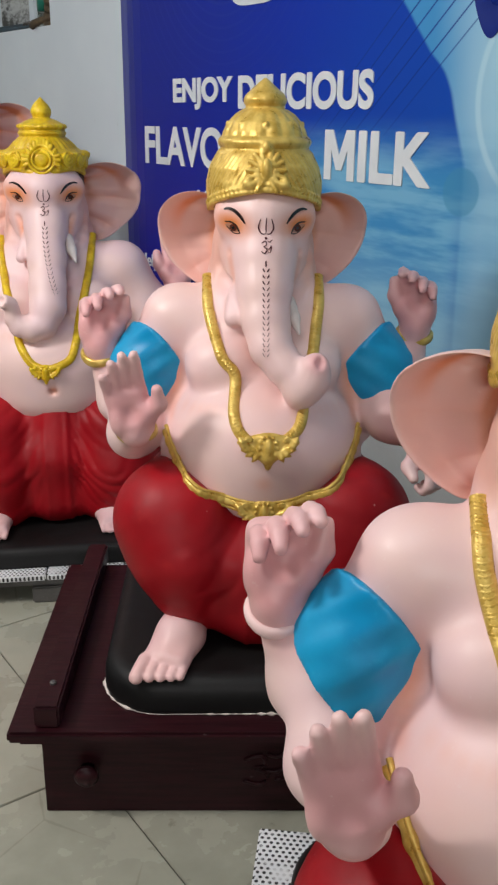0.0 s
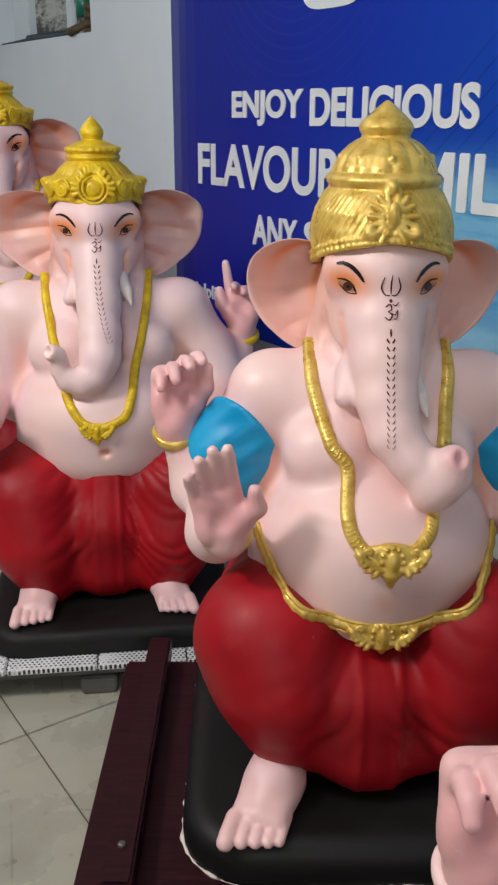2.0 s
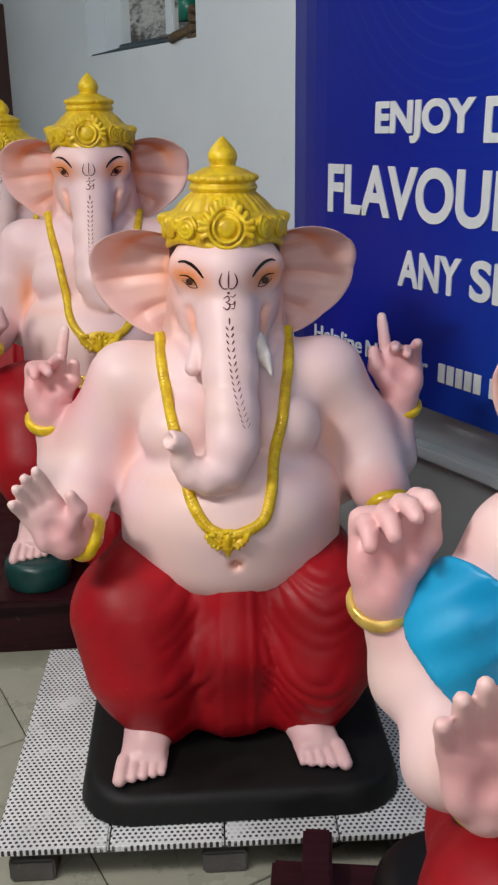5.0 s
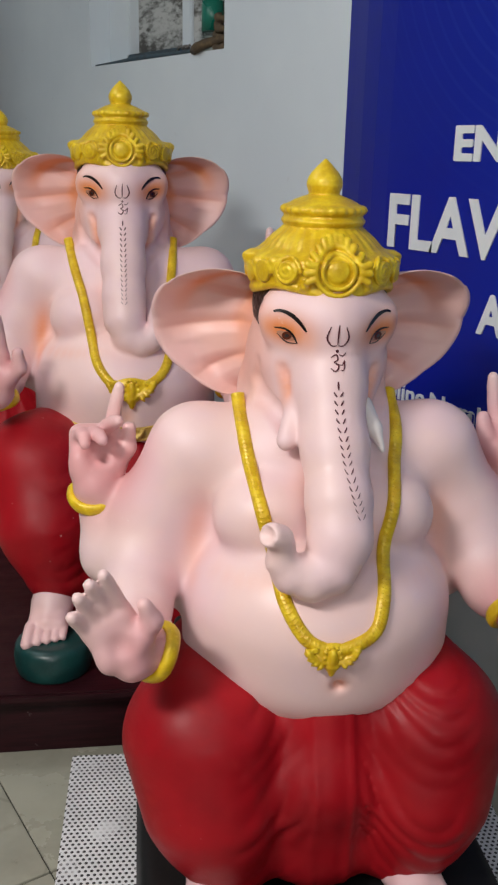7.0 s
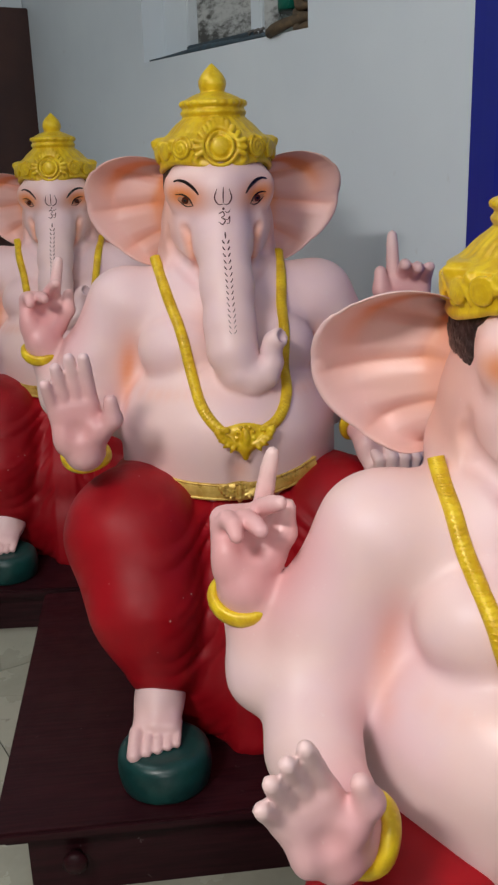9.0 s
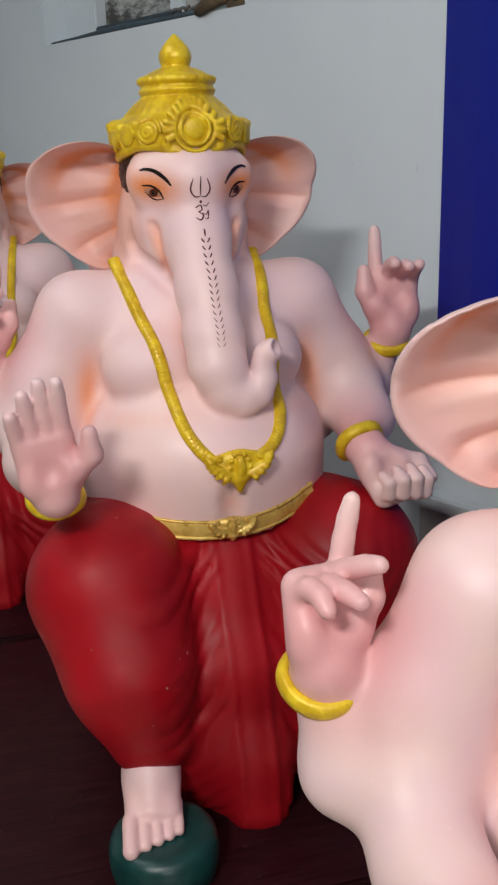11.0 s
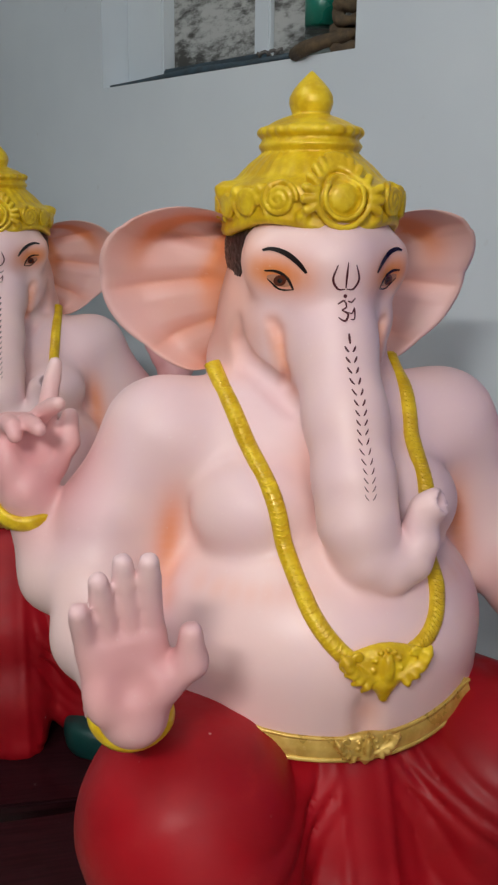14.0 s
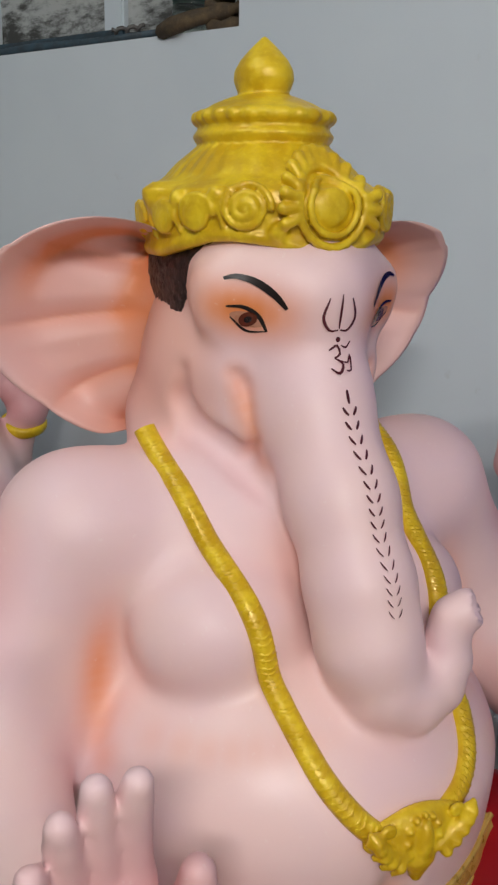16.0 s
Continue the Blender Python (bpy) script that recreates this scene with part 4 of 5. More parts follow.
    if kind == "slab":
        x, y, z = c.ax[0][:, None, None], c.ax[1][None, :, None], c.ax[2][None, None, :]
        top = (z - 0.392 - 0.088 * (np.abs(x) / 0.2) ** 2 + 0.75 * np.clip(y + 0.225 - 1.5 * x * x, -0.1, 0.08)) / (1.3 + 2 * np.abs(x))
        f = np.maximum(0.02 - np.abs(c.d - top), 0) / 0.02
        c.d = np.maximum(c.d, top) + f * f * 0.02 * 0.25
    cv, cq = c.skin(1)
    cast.add(cv, cq, M_RED)
    # necklace and pendant, laid on the body
    if kind == "slab":
        left = [(-0.127, 0.80), (-0.12, 0.735), (-0.102, 0.655), (-0.088, 0.606), (-0.078, 0.555), (-0.052, 0.512), (-0.02, 0.495)]
        right = [(0.118, 0.80), (0.105, 0.72), (0.078, 0.62), (0.064, 0.555), (0.045, 0.515), (-0.01, 0.492)]
        drop = (-0.015, 0.487, 0.72)
    elif foot_up:
        left = [(-0.128, 0.80), (-0.108, 0.73), (-0.088, 0.67), (-0.074, 0.60), (-0.06, 0.55), (-0.03, 0.512), (0.0, 0.50)]
        right = [(0.118, 0.80), (0.108, 0.72), (0.1, 0.62), (0.098, 0.565), (0.075, 0.525), (0.03, 0.502)]
        drop = (0.012, 0.499, 0.98)
    else:
        left = [(-0.122, 0.80), (-0.118, 0.74), (-0.09, 0.665), (-0.062, 0.63), (-0.064, 0.565), (-0.045, 0.53), (0.0, 0.51)]
        right = [(0.122, 0.80), (0.117, 0.74), (0.10, 0.66), (0.085, 0.6), (0.07, 0.545), (0.02, 0.512)]
        drop = (0.006, 0.512, 0.95)
    for path in (left, right):
        flat = spline([(b.at((x, 0, z))[0], b.at((x, 0, z))[2]) for x, z in path], 0.0025)
        ys = np.array([b.front(x, z, neckless) for x, z in flat])
        ys = np.convolve(np.pad(ys, 8, "edge"), np.ones(17) / 17, "valid")
        pts = np.stack([flat[:, 0], ys - 0.003, flat[:, 1]], 1)
        along = np.concatenate([[0], np.cumsum(np.linalg.norm(np.diff(pts, axis=0), axis=1))])
        cast.tube(pts, 0.0105, gold, 10, 0.72)
        tan = np.gradient(pts, axis=0)
        tan /= np.linalg.norm(tan, axis=1)[:, None] + 1e-9
        for mark in np.arange(0.004, along[-1], 0.0068):
            i = int(np.searchsorted(along, mark))
            t = tan[min(i, len(tan) - 1)]
            w = unit(np.cross(t, (0, 1, 0)))
            o = unit(np.cross(w, t))
            o = o if o[1] < 0 else -o
            vv, qq = [], []
            for k in range(5):
                la = radians(-80 + 40 * k)
                for m in range(8):
                    az = m * math.pi / 4
                    sag = 0.004 * math.cos(az) ** 2 * math.cos(la)
                    vv.append(pts[min(i, len(pts) - 1)] + o * 0.0034 + w * 0.0096 * math.cos(la) * math.cos(az) + t * (0.0046 * math.cos(la) * math.sin(az) - sag) + o * 0.0044 * math.sin(la))
            for k in range(4):
                for m in range(8):
                    qq.append((k * 8 + m, k * 8 + (m + 1) % 8, (k + 1) * 8 + (m + 1) % 8, (k + 1) * 8 + m))
            cast.add(vv, qq, gold)
    d = b.at((drop[0], 0, drop[1]))
    pendant(cast, d[0], d[2], b.front(d[0], d[2], neckless) - 0.004, drop[2], gold, 1.0)

    def lap(x, z):
        y = b.front(x, z, neckless)
        return min(y, c.front(x, z)) if small or abs(x) < 0.085 else y

    # belt
    if small or foot_up:
        pts = [(-0.180, 0.446), (-0.168, 0.425), (-0.145, 0.400), (-0.105, 0.370), (-0.055, 0.350), (0, 0.343), (0.055, 0.350), (0.105, 0.371), (0.145, 0.401), (0.168, 0.427), (0.180, 0.450)] if small else [(-0.152, 0.490), (-0.13, 0.484), (-0.1, 0.478), (-0.05, 0.474), (0, 0.473), (0.05, 0.476), (0.1, 0.485), (0.13, 0.493), (0.152, 0.500)]
        line = spline(pts, 0.003)
        ys = np.array([lap(x, z) for x, z in line])
        ys = np.convolve(np.pad(ys, 6, "edge"), np.ones(13) / 13, "valid")
        p = np.stack([line[:, 0], ys - 0.002, line[:, 1]], 1)
        along = np.arange(len(p)) * 0.003
        if small:
            cast.tube(p, 0.0085 * (1 + 0.12 * np.sin(along * 2 * math.pi / 0.013)), gold, 8, 0.7)
            cast.tube(p + (0, 0, 0.009), 0.004, gold, 6)
            cast.tube(p - (0, 0, 0.010), 0.004, gold, 6)
        else:  # a broad flat band with raised edges
            cast.tube(p, 0.0160 * (1 + 0.05 * np.sin(along * 70)), M_BAND, 12, 0.34)
            cast.tube(p + (0, -0.003, 0.013), 0.0030, M_BAND, 6)
            cast.tube(p - (0, 0.003, 0.014), 0.0034, M_BAND, 6)
        mz = 0.334 if small else 0.474
        pendant(cast, 0.0, mz, lap(0, mz) - 0.006, 0.85 if small else 0.66, gold if small else M_BAND, 1.1, 0.3)
    # bangles
    for key in wrists:
        w = b.at(np.array(wrists[key]))
        low = key[0] == "l"
        axis = (0, -0.9, 0.3) if low and not (foot_up or small) else (0.0, -0.35, 1.0)
        if key == "lr":
            axis = (-0.72, -0.3, 0.5) if kind == "slab" else (0, -0.25, 1)
        if key == "ll":
            axis = (0.2, -0.75, -0.5)
        bangle(cast, w + unit(axis) * -0.004, axis, 0.036 * b.rs, 0.0082 if not small else 0.0065, M_BAND if small else gold, 0.0015)
    # sleeves
    if small:
        sl = Clay((-0.33, -0.15, 0.38), (0.33, 0.12, 0.72), 0.004, scale, lift)
        for s in (-1, 1):
            sl.limb([(s * 0.195, 0.0, 0.71), (s * 0.262, 0.0, 0.60), (s * 0.287, -0.03, 0.53)], [0.080, 0.078, 0.075], 0.03)
        x, y, z = (sl.ax[0][:, None, None], sl.ax[1][None, :, None], sl.ax[2][None, None, :])
        low = (0.452 + 0.8 * (np.abs(x) - 0.162) + 0.25 * (y + 0.04) - z) / 1.3
        inner = soft_max((z - 0.618 - 1.3 * (np.abs(x) - 0.186)) / 1.6, z - 0.645 + 0.3 * (y + 0.03), 0.06)
        wave = 0.0011 * np.sin((z + 0.5 * np.abs(x) + 0.3 * y) * 150 + 3 * np.sin(y * 30))
        hem = soft_max(low, inner, 0.11)
        sl.d = np.maximum(sl.d + wave, hem + 0.0035 * np.sin(y * 40 + x * 25))
        cast.add(*sl.skin(1), M_BLUE)
    # plinth
    if kind != "footstool":
        p = Clay((-0.34, -0.42, -0.004), (0.34, 0.3, 0.09), 0.006)
        hx, hy, cy, hz, rc = (0.285, 0.285, -0.10, 0.052, 0.10) if kind == "slab" else (0.292, 0.30, -0.04, 0.068, 0.11)

        def slab(x, y, z):
            grow = 0.012 * np.clip((hz - z) / hz, 0, 1) if kind == "slab" else 0.0
            qx, qy = np.abs(x) - (hx + grow - rc), np.abs(y - cy) - (hy + grow - rc)
            flat = np.sqrt(np.maximum(qx, 0) ** 2 + np.maximum(qy, 0) ** 2) + np.minimum(np.maximum(qx, qy), 0) - rc
            e = 0.016 if kind == "slab" else 0.035
            top = z - hz + e
            side = flat + e
            return np.sqrt(np.maximum(top, 0) ** 2 + np.maximum(side, 0) ** 2) + np.minimum(np.maximum(top, side), 0) - e

        p.shape((-0.34, -0.42, -0.004), (0.34, 0.3, 0.09), slab, 0.002)
        p.d = np.maximum(p.d, -p.ax[2][None, None, :])
        cast.add(*p.skin(1), M_BLACK)
        if small:
            rnd = random.Random(9)
            ring = []
            for i in range(260):
                t = i / 260 * 8 - 4
                side, w = int(t // 2), (t % 2) - 1
                ang = radians(90 * side)
                qx, qy = (hx, w * hy) if side % 2 == 0 else (hy, w * hx)
                far = hy if side % 2 == 0 else hx
                over = max(0.0, abs(qy) - (far - rc))
                qx = qx - rc + math.sqrt(max(0.0, rc * rc - over * over)) + 0.001
                ring.append((qx * math.cos(ang) - qy * math.sin(ang), cy + qx * math.sin(ang) + qy * math.cos(ang), 0.002))
            cast.tube(ring, [max(0.0006, 0.0055 * rnd.random() - 0.0025 + 0.003 * math.sin(i * 0.13 + 1)) for i in range(260)], M_CHIP, 6, closed=True)
    else:
        for cx, cy, top in ((-0.167, -0.425, 0.074), (0.182, -0.345, 0.066)):
            p = Clay((cx - 0.12, cy - 0.12, -0.004), (cx + 0.12, cy + 0.12, 0.16), 0.005)

            def drum(x, y, z):
                side = np.sqrt((x - cx) ** 2 + (y - cy) ** 2) - (0.062 + 0.006 * np.sin(np.clip(z / top, 0, 1) * math.pi))
                over = z - top + 0.016
                return np.sqrt(np.maximum(side, 0) ** 2 + np.maximum(over, 0) ** 2) + np.minimum(np.maximum(side, over), 0) - 0.016

            p.shape((cx - 0.12, cy - 0.12, -0.004), (cx + 0.12, cy + 0.12, 0.16), drum, 0.004)
            p.d = np.maximum(p.d, -p.ax[2][None, None, :])
            cast.add(*p.skin(1), M_GREEN)
    return cast.object("statue")


# ---- more materials ----
def wall_paint():
    n = Nodes("grey_white_wall_paint", 0.6)
    v = n.coord()
    a, s = n.noise(v, 1.3, 4.0), n.noise(v, 60.0, 4.0)
    c = n.mix(n.ramp(a, 0.35, 0.7), (0.58, 0.65, 0.70), (0.65, 0.72, 0.76))
    st = n.ramp(n.noise(v, 22.0, 5.0), 0.68, 0.78, 0.0, 0.25)
    c = n.mix(st, c, (0.40, 0.41, 0.40))
    return n.color(c).bump(n.math("ADD", n.math("MULTIPLY", s, 0.4), a), 0.15, 0.004).m


def maroon_wood():
    n = Nodes("maroon_wood_paint", 0.4, 0.0, 0.0)
    n.b.inputs["Specular IOR Level"].default_value = 0.2
    v = n.coord()
    m = n.add("Mapping")
    m.inputs["Scale"].default_value = (3.0, 40.0, 40.0)
    n.put(v, m.inputs[0])
    g = n.noise(m.outputs[0], 3.0, 4.0)
    c = n.mix(n.ramp(g, 0.3, 0.7), (0.016, 0.003, 0.005), (0.031, 0.006, 0.009))
    w = n.ramp(n.noise(v, 35.0, 5.0), 0.70, 0.76, 0.0, 0.5)
    c = n.mix(w, c, (0.16, 0.12, 0.12))
    return n.color(c).rough(n.ramp(n.noise(v, 18.0), 0.3, 0.7, 0.32, 0.5)).bump(g, 0.2, 0.0015).m


def tile_stone():
    n = Nodes("polished_floor_tile", 0.22)
    v = n.coord("Object")
    o = n.add("ObjectInfo")
    vv = n.add("VectorMath", operation="ADD")
    n.put(v, vv.inputs[0])
    sc = n.math("MULTIPLY", o.outputs["Random"], 37.0)
    n.put(sc, vv.inputs[1])
    vec = vv.outputs[0]
    cloud = n.noise(vec, 5.0, 6.0, 0.6)
    c = n.mix(n.ramp(cloud, 0.3, 0.7), (0.30, 0.30, 0.24), (0.39, 0.385, 0.31))
    w = n.add("TexVoronoi", feature="DISTANCE_TO_EDGE")
    w.inputs["Scale"].default_value = 2.3
    n.put(vec, w.inputs["Vector"])
    vein = n.ramp(n.math("ADD", w.outputs["Distance"], n.math("MULTIPLY", cloud, 0.05)), 0.024, 0.030, 0.3, 0.0)
    c = n.mix(vein, c, (0.15, 0.14, 0.11))
    d = n.ramp(n.noise(vec, 26.0, 5.0), 0.66, 0.74, 0.0, 0.6)
    c = n.mix(d, c, (0.16, 0.15, 0.12))
    return n.color(c).rough(n.ramp(cloud, 0.3, 0.7, 0.16, 0.34)).m


def perforated():
    n = Nodes("perforated_white_metal", 0.45, 0.0)
    v = n.coord()
    x, y, z = n.split(v)
    p = 0.0105
    row = n.math("FLOOR", n.math("DIVIDE", y, p * 0.866))
    u = n.math("SUBTRACT", n.math("FRACT", n.math("ADD", n.math("DIVIDE", x, p), n.math("MULTIPLY", n.math("MODULO", row, 2.0), 0.5))), 0.5)
    w = n.math("MULTIPLY", n.math("SUBTRACT", n.math("FRACT", n.math("DIVIDE", y, p * 0.866)), 0.5), 0.866)
    r = n.math("SQRT", n.math("ADD", n.math("MULTIPLY", u, u), n.math("MULTIPLY", w, w)))
    hole = n.ramp(r, 0.24, 0.31, 1.0, 0.0)
    big = n.noise(v, 9.0, 5.0)
    c = n.mix(n.ramp(big, 0.35, 0.75), (0.78, 0.79, 0.80), (0.62, 0.63, 0.64))
    c = n.mix(n.ramp(n.noise(v, 55.0, 4.0), 0.66, 0.76, 0.0, 0.5), c, (0.22, 0.22, 0.22))
    clog = n.ramp(n.noise(v, 16.0, 5.0, 0.65), 0.56, 0.66, 0.0, 0.8)
    hole = n.math("MULTIPLY", hole, n.math("SUBTRACT", 1.0, clog))
    c = n.mix(hole, c, (0.03, 0.03, 0.032))
    return n.color(c).bump(n.math("SUBTRACT", 1.0, hole), 0.6, 0.002).m


def banner_print():
    """Printed sheet: deep blue with fine rings, turning to pale milk blue in a lobed edge."""
    n = Nodes("printed_banner_vinyl", 0.35)
    n.b.inputs["Specular IOR Level"].default_value = 0.3
    v = n.coord()
    x, y, z = n.split(v)
    wob = n.math("MULTIPLY", n.math("SUBTRACT", n.noise(v, 2.6, 2.0), 0.5), 0.34)
    # the deep blue field ends in a lobed edge, given as y for each height
    lobe = n.add("ValToRGB")
    lobe.color_ramp.interpolation = "B_SPLINE"
    stops = ((0.0, 0.46), (0.50, 0.47), (0.58, 0.505), (0.65, 0.525), (0.70, 0.55), (0.74, 0.60), (0.80, 0.65), (0.87, 0.71), (0.90, 0.80), (1.0, 0.84))
    for i, (at, level) in enumerate(stops):
        e = lobe.color_ramp.elements[i] if i < 2 else lobe.color_ramp.elements.new(at)
        e.position, e.color = at, (level, level, level, 1)
    n.put(n.math("SUBTRACT", z, 0.6), lobe.inputs[0])
    reach = n.math("SUBTRACT", n.math("SUBTRACT", y, 1.0), lobe.outputs[0])
    pale = n.ramp(reach, -0.006, 0.010, 1.0, 0.0)
    mid = n.ramp(n.math("ADD", y, n.math("MULTIPLY", z, 0.75)), 2.35, 3.3, 1.0, 0.0)
    deep = n.mix(n.ramp(y, 1.7, 3.0), (0.002, 0.030, 0.39), (0.002, 0.010, 0.26))
    c = n.mix(n.math("MULTIPLY", mid, 0.55), deep, (0.006, 0.09, 0.42))
    rr = n.math("SQRT", n.math("ADD", n.math("POWER", n.math("SUBTRACT", y, 2.45), 2.0), n.math("POWER", n.math("SUBTRACT", z, 1.75), 2.0)))
    ring = n.ramp(n.math("SINE", n.math("MULTIPLY", rr, 190.0)), 0.55, 1.0, 0.0, 0.35)
    ring = n.math("MULTIPLY", ring, n.ramp(rr, 0.2, 0.75, 1.0, 0.0))
    c = n.mix(ring, c, (0.02, 0.045, 0.34))
    # pale glass and milk beyond the edge
    swirl = n.noise(v, 3.2, 3.0, 0.5)
    milk = n.mix(n.ramp(n.math("ADD", y, n.math("MULTIPLY", wob, 0.35)), 1.36, 1.60, 1.0, 0.0), (0.055, 0.27, 0.56), (0.36, 0.60, 0.74))
    milk = n.mix(n.ramp(swirl, 0.42, 0.66, 0.0, 0.45), milk, (0.15, 0.42, 0.64))
    c = n.mix(pale, c, milk)
    # the field fades into water below the words
    flow = n.add("Mapping")
    flow.inputs["Scale"].default_value = (1.0, 2.2, 13.0)
    n.put(v, flow.inputs[0])
    ripple = n.noise(flow.outputs[0], 1.7, 4.0, 0.55)
    water = n.mix(n.ramp(ripple, 0.36, 0.66), (0.045, 0.25, 0.52), (0.17, 0.43, 0.64))
    water = n.mix(n.ramp(z, 0.66, 0.92, 0.75, 0.0), water, (0.30, 0.53, 0.66))
    low = n.math("MULTIPLY", n.ramp(n.math("ADD", z, n.math("MULTIPLY", wob, 0.1)), 1.05, 1.21, 1.0, 0.0), n.ramp(n.math("ADD", y, n.math("MULTIPLY", z, -0.25)), 1.62, 2.0, 1.0, 0.0))
    c = n.mix(n.math("MULTIPLY", low, n.ramp(y, 1.40, 1.52, 0.35, 1.0)), c, water)
    # a round drop of water and a curved glass edge
    bub = n.math("SQRT", n.math("ADD", n.math("POWER", n.math("SUBTRACT", y, 1.478), 2.0), n.math("POWER", n.math("SUBTRACT", z, 1.04), 2.0)))
    c = n.mix(n.ramp(bub, 0.050, 0.058, 0.6, 0.0), c, (0.06, 0.26, 0.45))
    arc = n.math("SQRT", n.math("ADD", n.math("POWER", n.math("SUBTRACT", y, 1.20), 2.0), n.math("POWER", n.math("SUBTRACT", z, 1.25), 2.0)))
    edge = n.math("MULTIPLY", n.ramp(n.math("ABSOLUTE", n.math("SUBTRACT", arc, 0.25)), 0.003, 0.012, 0.55, 0.0), n.ramp(z, 1.02, 1.1))
    c = n.mix(edge, c, (0.48, 0.70, 0.80))
    # ruled lines fan down from the upper corner
    ln = n.ramp(n.math("SINE", n.math("MULTIPLY", n.math("ADD", y, n.math("MULTIPLY", z, 1.12)), 108.0)), 0.90, 0.99, 0.0, 0.85)
    zone = n.math("MULTIPLY", n.ramp(z, 1.12, 1.24), n.math("MULTIPLY", n.ramp(n.math("ADD", y, n.math("MULTIPLY", z, 1.12)), 3.02, 3.05), n.ramp(n.math("ADD", y, n.math("MULTIPLY", z, 1.12)), 3.32, 3.36, 1.0, 0.0)))
    c = n.mix(n.math("MULTIPLY", ln, zone), c, (0.003, 0.03, 0.24))
    n.color(c)
    return n.bump(n.noise(v, 4.0, 2.0), 0.08, 0.01).m


M_WALL = wall_paint()
M_WOOD = maroon_wood()
M_TILE = tile_stone()
M_PERF = perforated()
M_BANNER = banner_print()
M_GROUT = painted("dark_grout", (0.07, 0.065, 0.05), (0.04, 0.04, 0.03), (0.12, 0.11, 0.09), 0.8)
M_STEEL = painted("dull_grey_metal", (0.16, 0.155, 0.15), (0.09, 0.085, 0.08), (0.28, 0.27, 0.26), 0.5, 0.3)
# kept dark so the unseen walls bounce less light into the shadows
M_FARWALL = painted("bounce_cutting_paint", (0.22, 0.22, 0.21), (0.18, 0.18, 0.175), (0.27, 0.27, 0.26), 0.7, 0.0, 2.0)
M_CEIL = painted("ceiling_paint", (0.72, 0.73, 0.72), (0.66, 0.67, 0.66), (0.78, 0.78, 0.78), 0.7, 0.0, 2.0)
M_DADO = painted("grey_lower_wall_paint", (0.50, 0.54, 0.55), (0.43, 0.46, 0.47), (0.56, 0.59, 0.60), 0.5, 0.0, 3.0, 60.0)
M_DOOR = painted("brown_door_wood", (0.055, 0.020, 0.014), (0.035, 0.012, 0.010), (0.09, 0.04, 0.03), 0.4, 0.0, 5.0)
M_LETTER = painted("white_letter_print", (0.72, 0.76, 0.78), (0.66, 0.71, 0.74), (0.8, 0.82, 0.83), 0.35)
M_TEAL = painted("teal_print", (0.03, 0.42, 0.50), (0.02, 0.34, 0.44), (0.1, 0.5, 0.56), 0.3)
M_NAVY = painted("navy_print", (0.004, 0.02, 0.20), (0.003, 0.015, 0.16), (0.01, 0.04, 0.25), 0.3)
M_BOTTLE = painted("green_bottle_label", (0.01, 0.17, 0.12), (0.008, 0.13, 0.09), (0.05, 0.25, 0.19), 0.3)
M_ROPE = painted("brown_rope_fibre", (0.12, 0.085, 0.045), (0.06, 0.042, 0.025), (0.22, 0.17, 0.10), 0.85, 0.0, 40.0, 300.0, 0.8)
M_PIPE = painted("weathered_blue_strip", (0.05, 0.09, 0.12), (0.03, 0.045, 0.055), (0.12, 0.16, 0.19), 0.6, 0.0, 20.0)


def stained_shutter():
    n = Nodes("mould_stained_shutter", 0.7)
    v = n.coord()
    lay = n.add("Mapping")
    lay.inputs["Scale"].default_value = (1.0, 0.55, 1.5)
    n.put(v, lay.inputs[0])
    big, small = n.noise(lay.outputs[0], 8.0, 6.0, 0.68), n.noise(lay.outputs[0], 48.0, 6.0, 0.72)
    f = n.math("ADD", n.math("MULTIPLY", big, 0.65), n.math("MULTIPLY", small, 0.35))
    c = n.mix(n.ramp(f, 0.42, 0.57), (0.45, 0.47, 0.46), (0.06, 0.06, 0.055))
    return n.color(c).bump(f, 0.3, 0.003).m


M_SHUTTER = stained_shutter()

g = Nodes("clear_plastic", 0.08)
g.b.inputs["Transmission Weight"].default_value = 1.0
g.b.inputs["IOR"].default_value = 1.2
M_CLEAR = g.m
M_CLEAR.node_tree.nodes["Principled BSDF"].inputs["Base Color"].default_value = (0.85, 0.93, 0.9, 1)


# ---- mesh helpers ----
def box_bm(lo, hi, bevel=0.0, bm=None):
    bm = bm or bmesh.new()
    r = bmesh.ops.create_cube(bm, size=1.0)
    lo, hi = Vector(lo), Vector(hi)
    for v in r["verts"]:
        v.co = Vector(((lo[i] + hi[i]) / 2 + v.co[i] * (hi[i] - lo[i]) for i in range(3)))
    if bevel:
        e = list({e for v in r["verts"] for e in v.link_edges})
        bmesh.ops.bevel(bm, geom=e, offset=bevel, segments=2, affect="EDGES")
    return bm


def turned_bm(profile, sides=24, axis="z", at=(0, 0, 0), bm=None):
    """A turned body from (radius, height) pairs."""
    bm = bm or bmesh.new()
    rings = []
    for r, h in profile:
        ring = []
        for i in range(sides):
            a = 2 * math.pi * i / sides
            p = (r * math.cos(a), r * math.sin(a), h)
            p = p if axis == "z" else (p[0], -p[2], p[1])
            ring.append(bm.verts.new(Vector(p) + Vector(at)))
        rings.append(ring)
    for a, b in zip(rings, rings[1:]):
        for i in range(sides):
            bm.faces.new((a[i], a[(i + 1) % sides], b[(i + 1) % sides], b[i]))
    bm.faces.new(rings[0][::-1])
    bm.faces.new(rings[-1])
    return bm


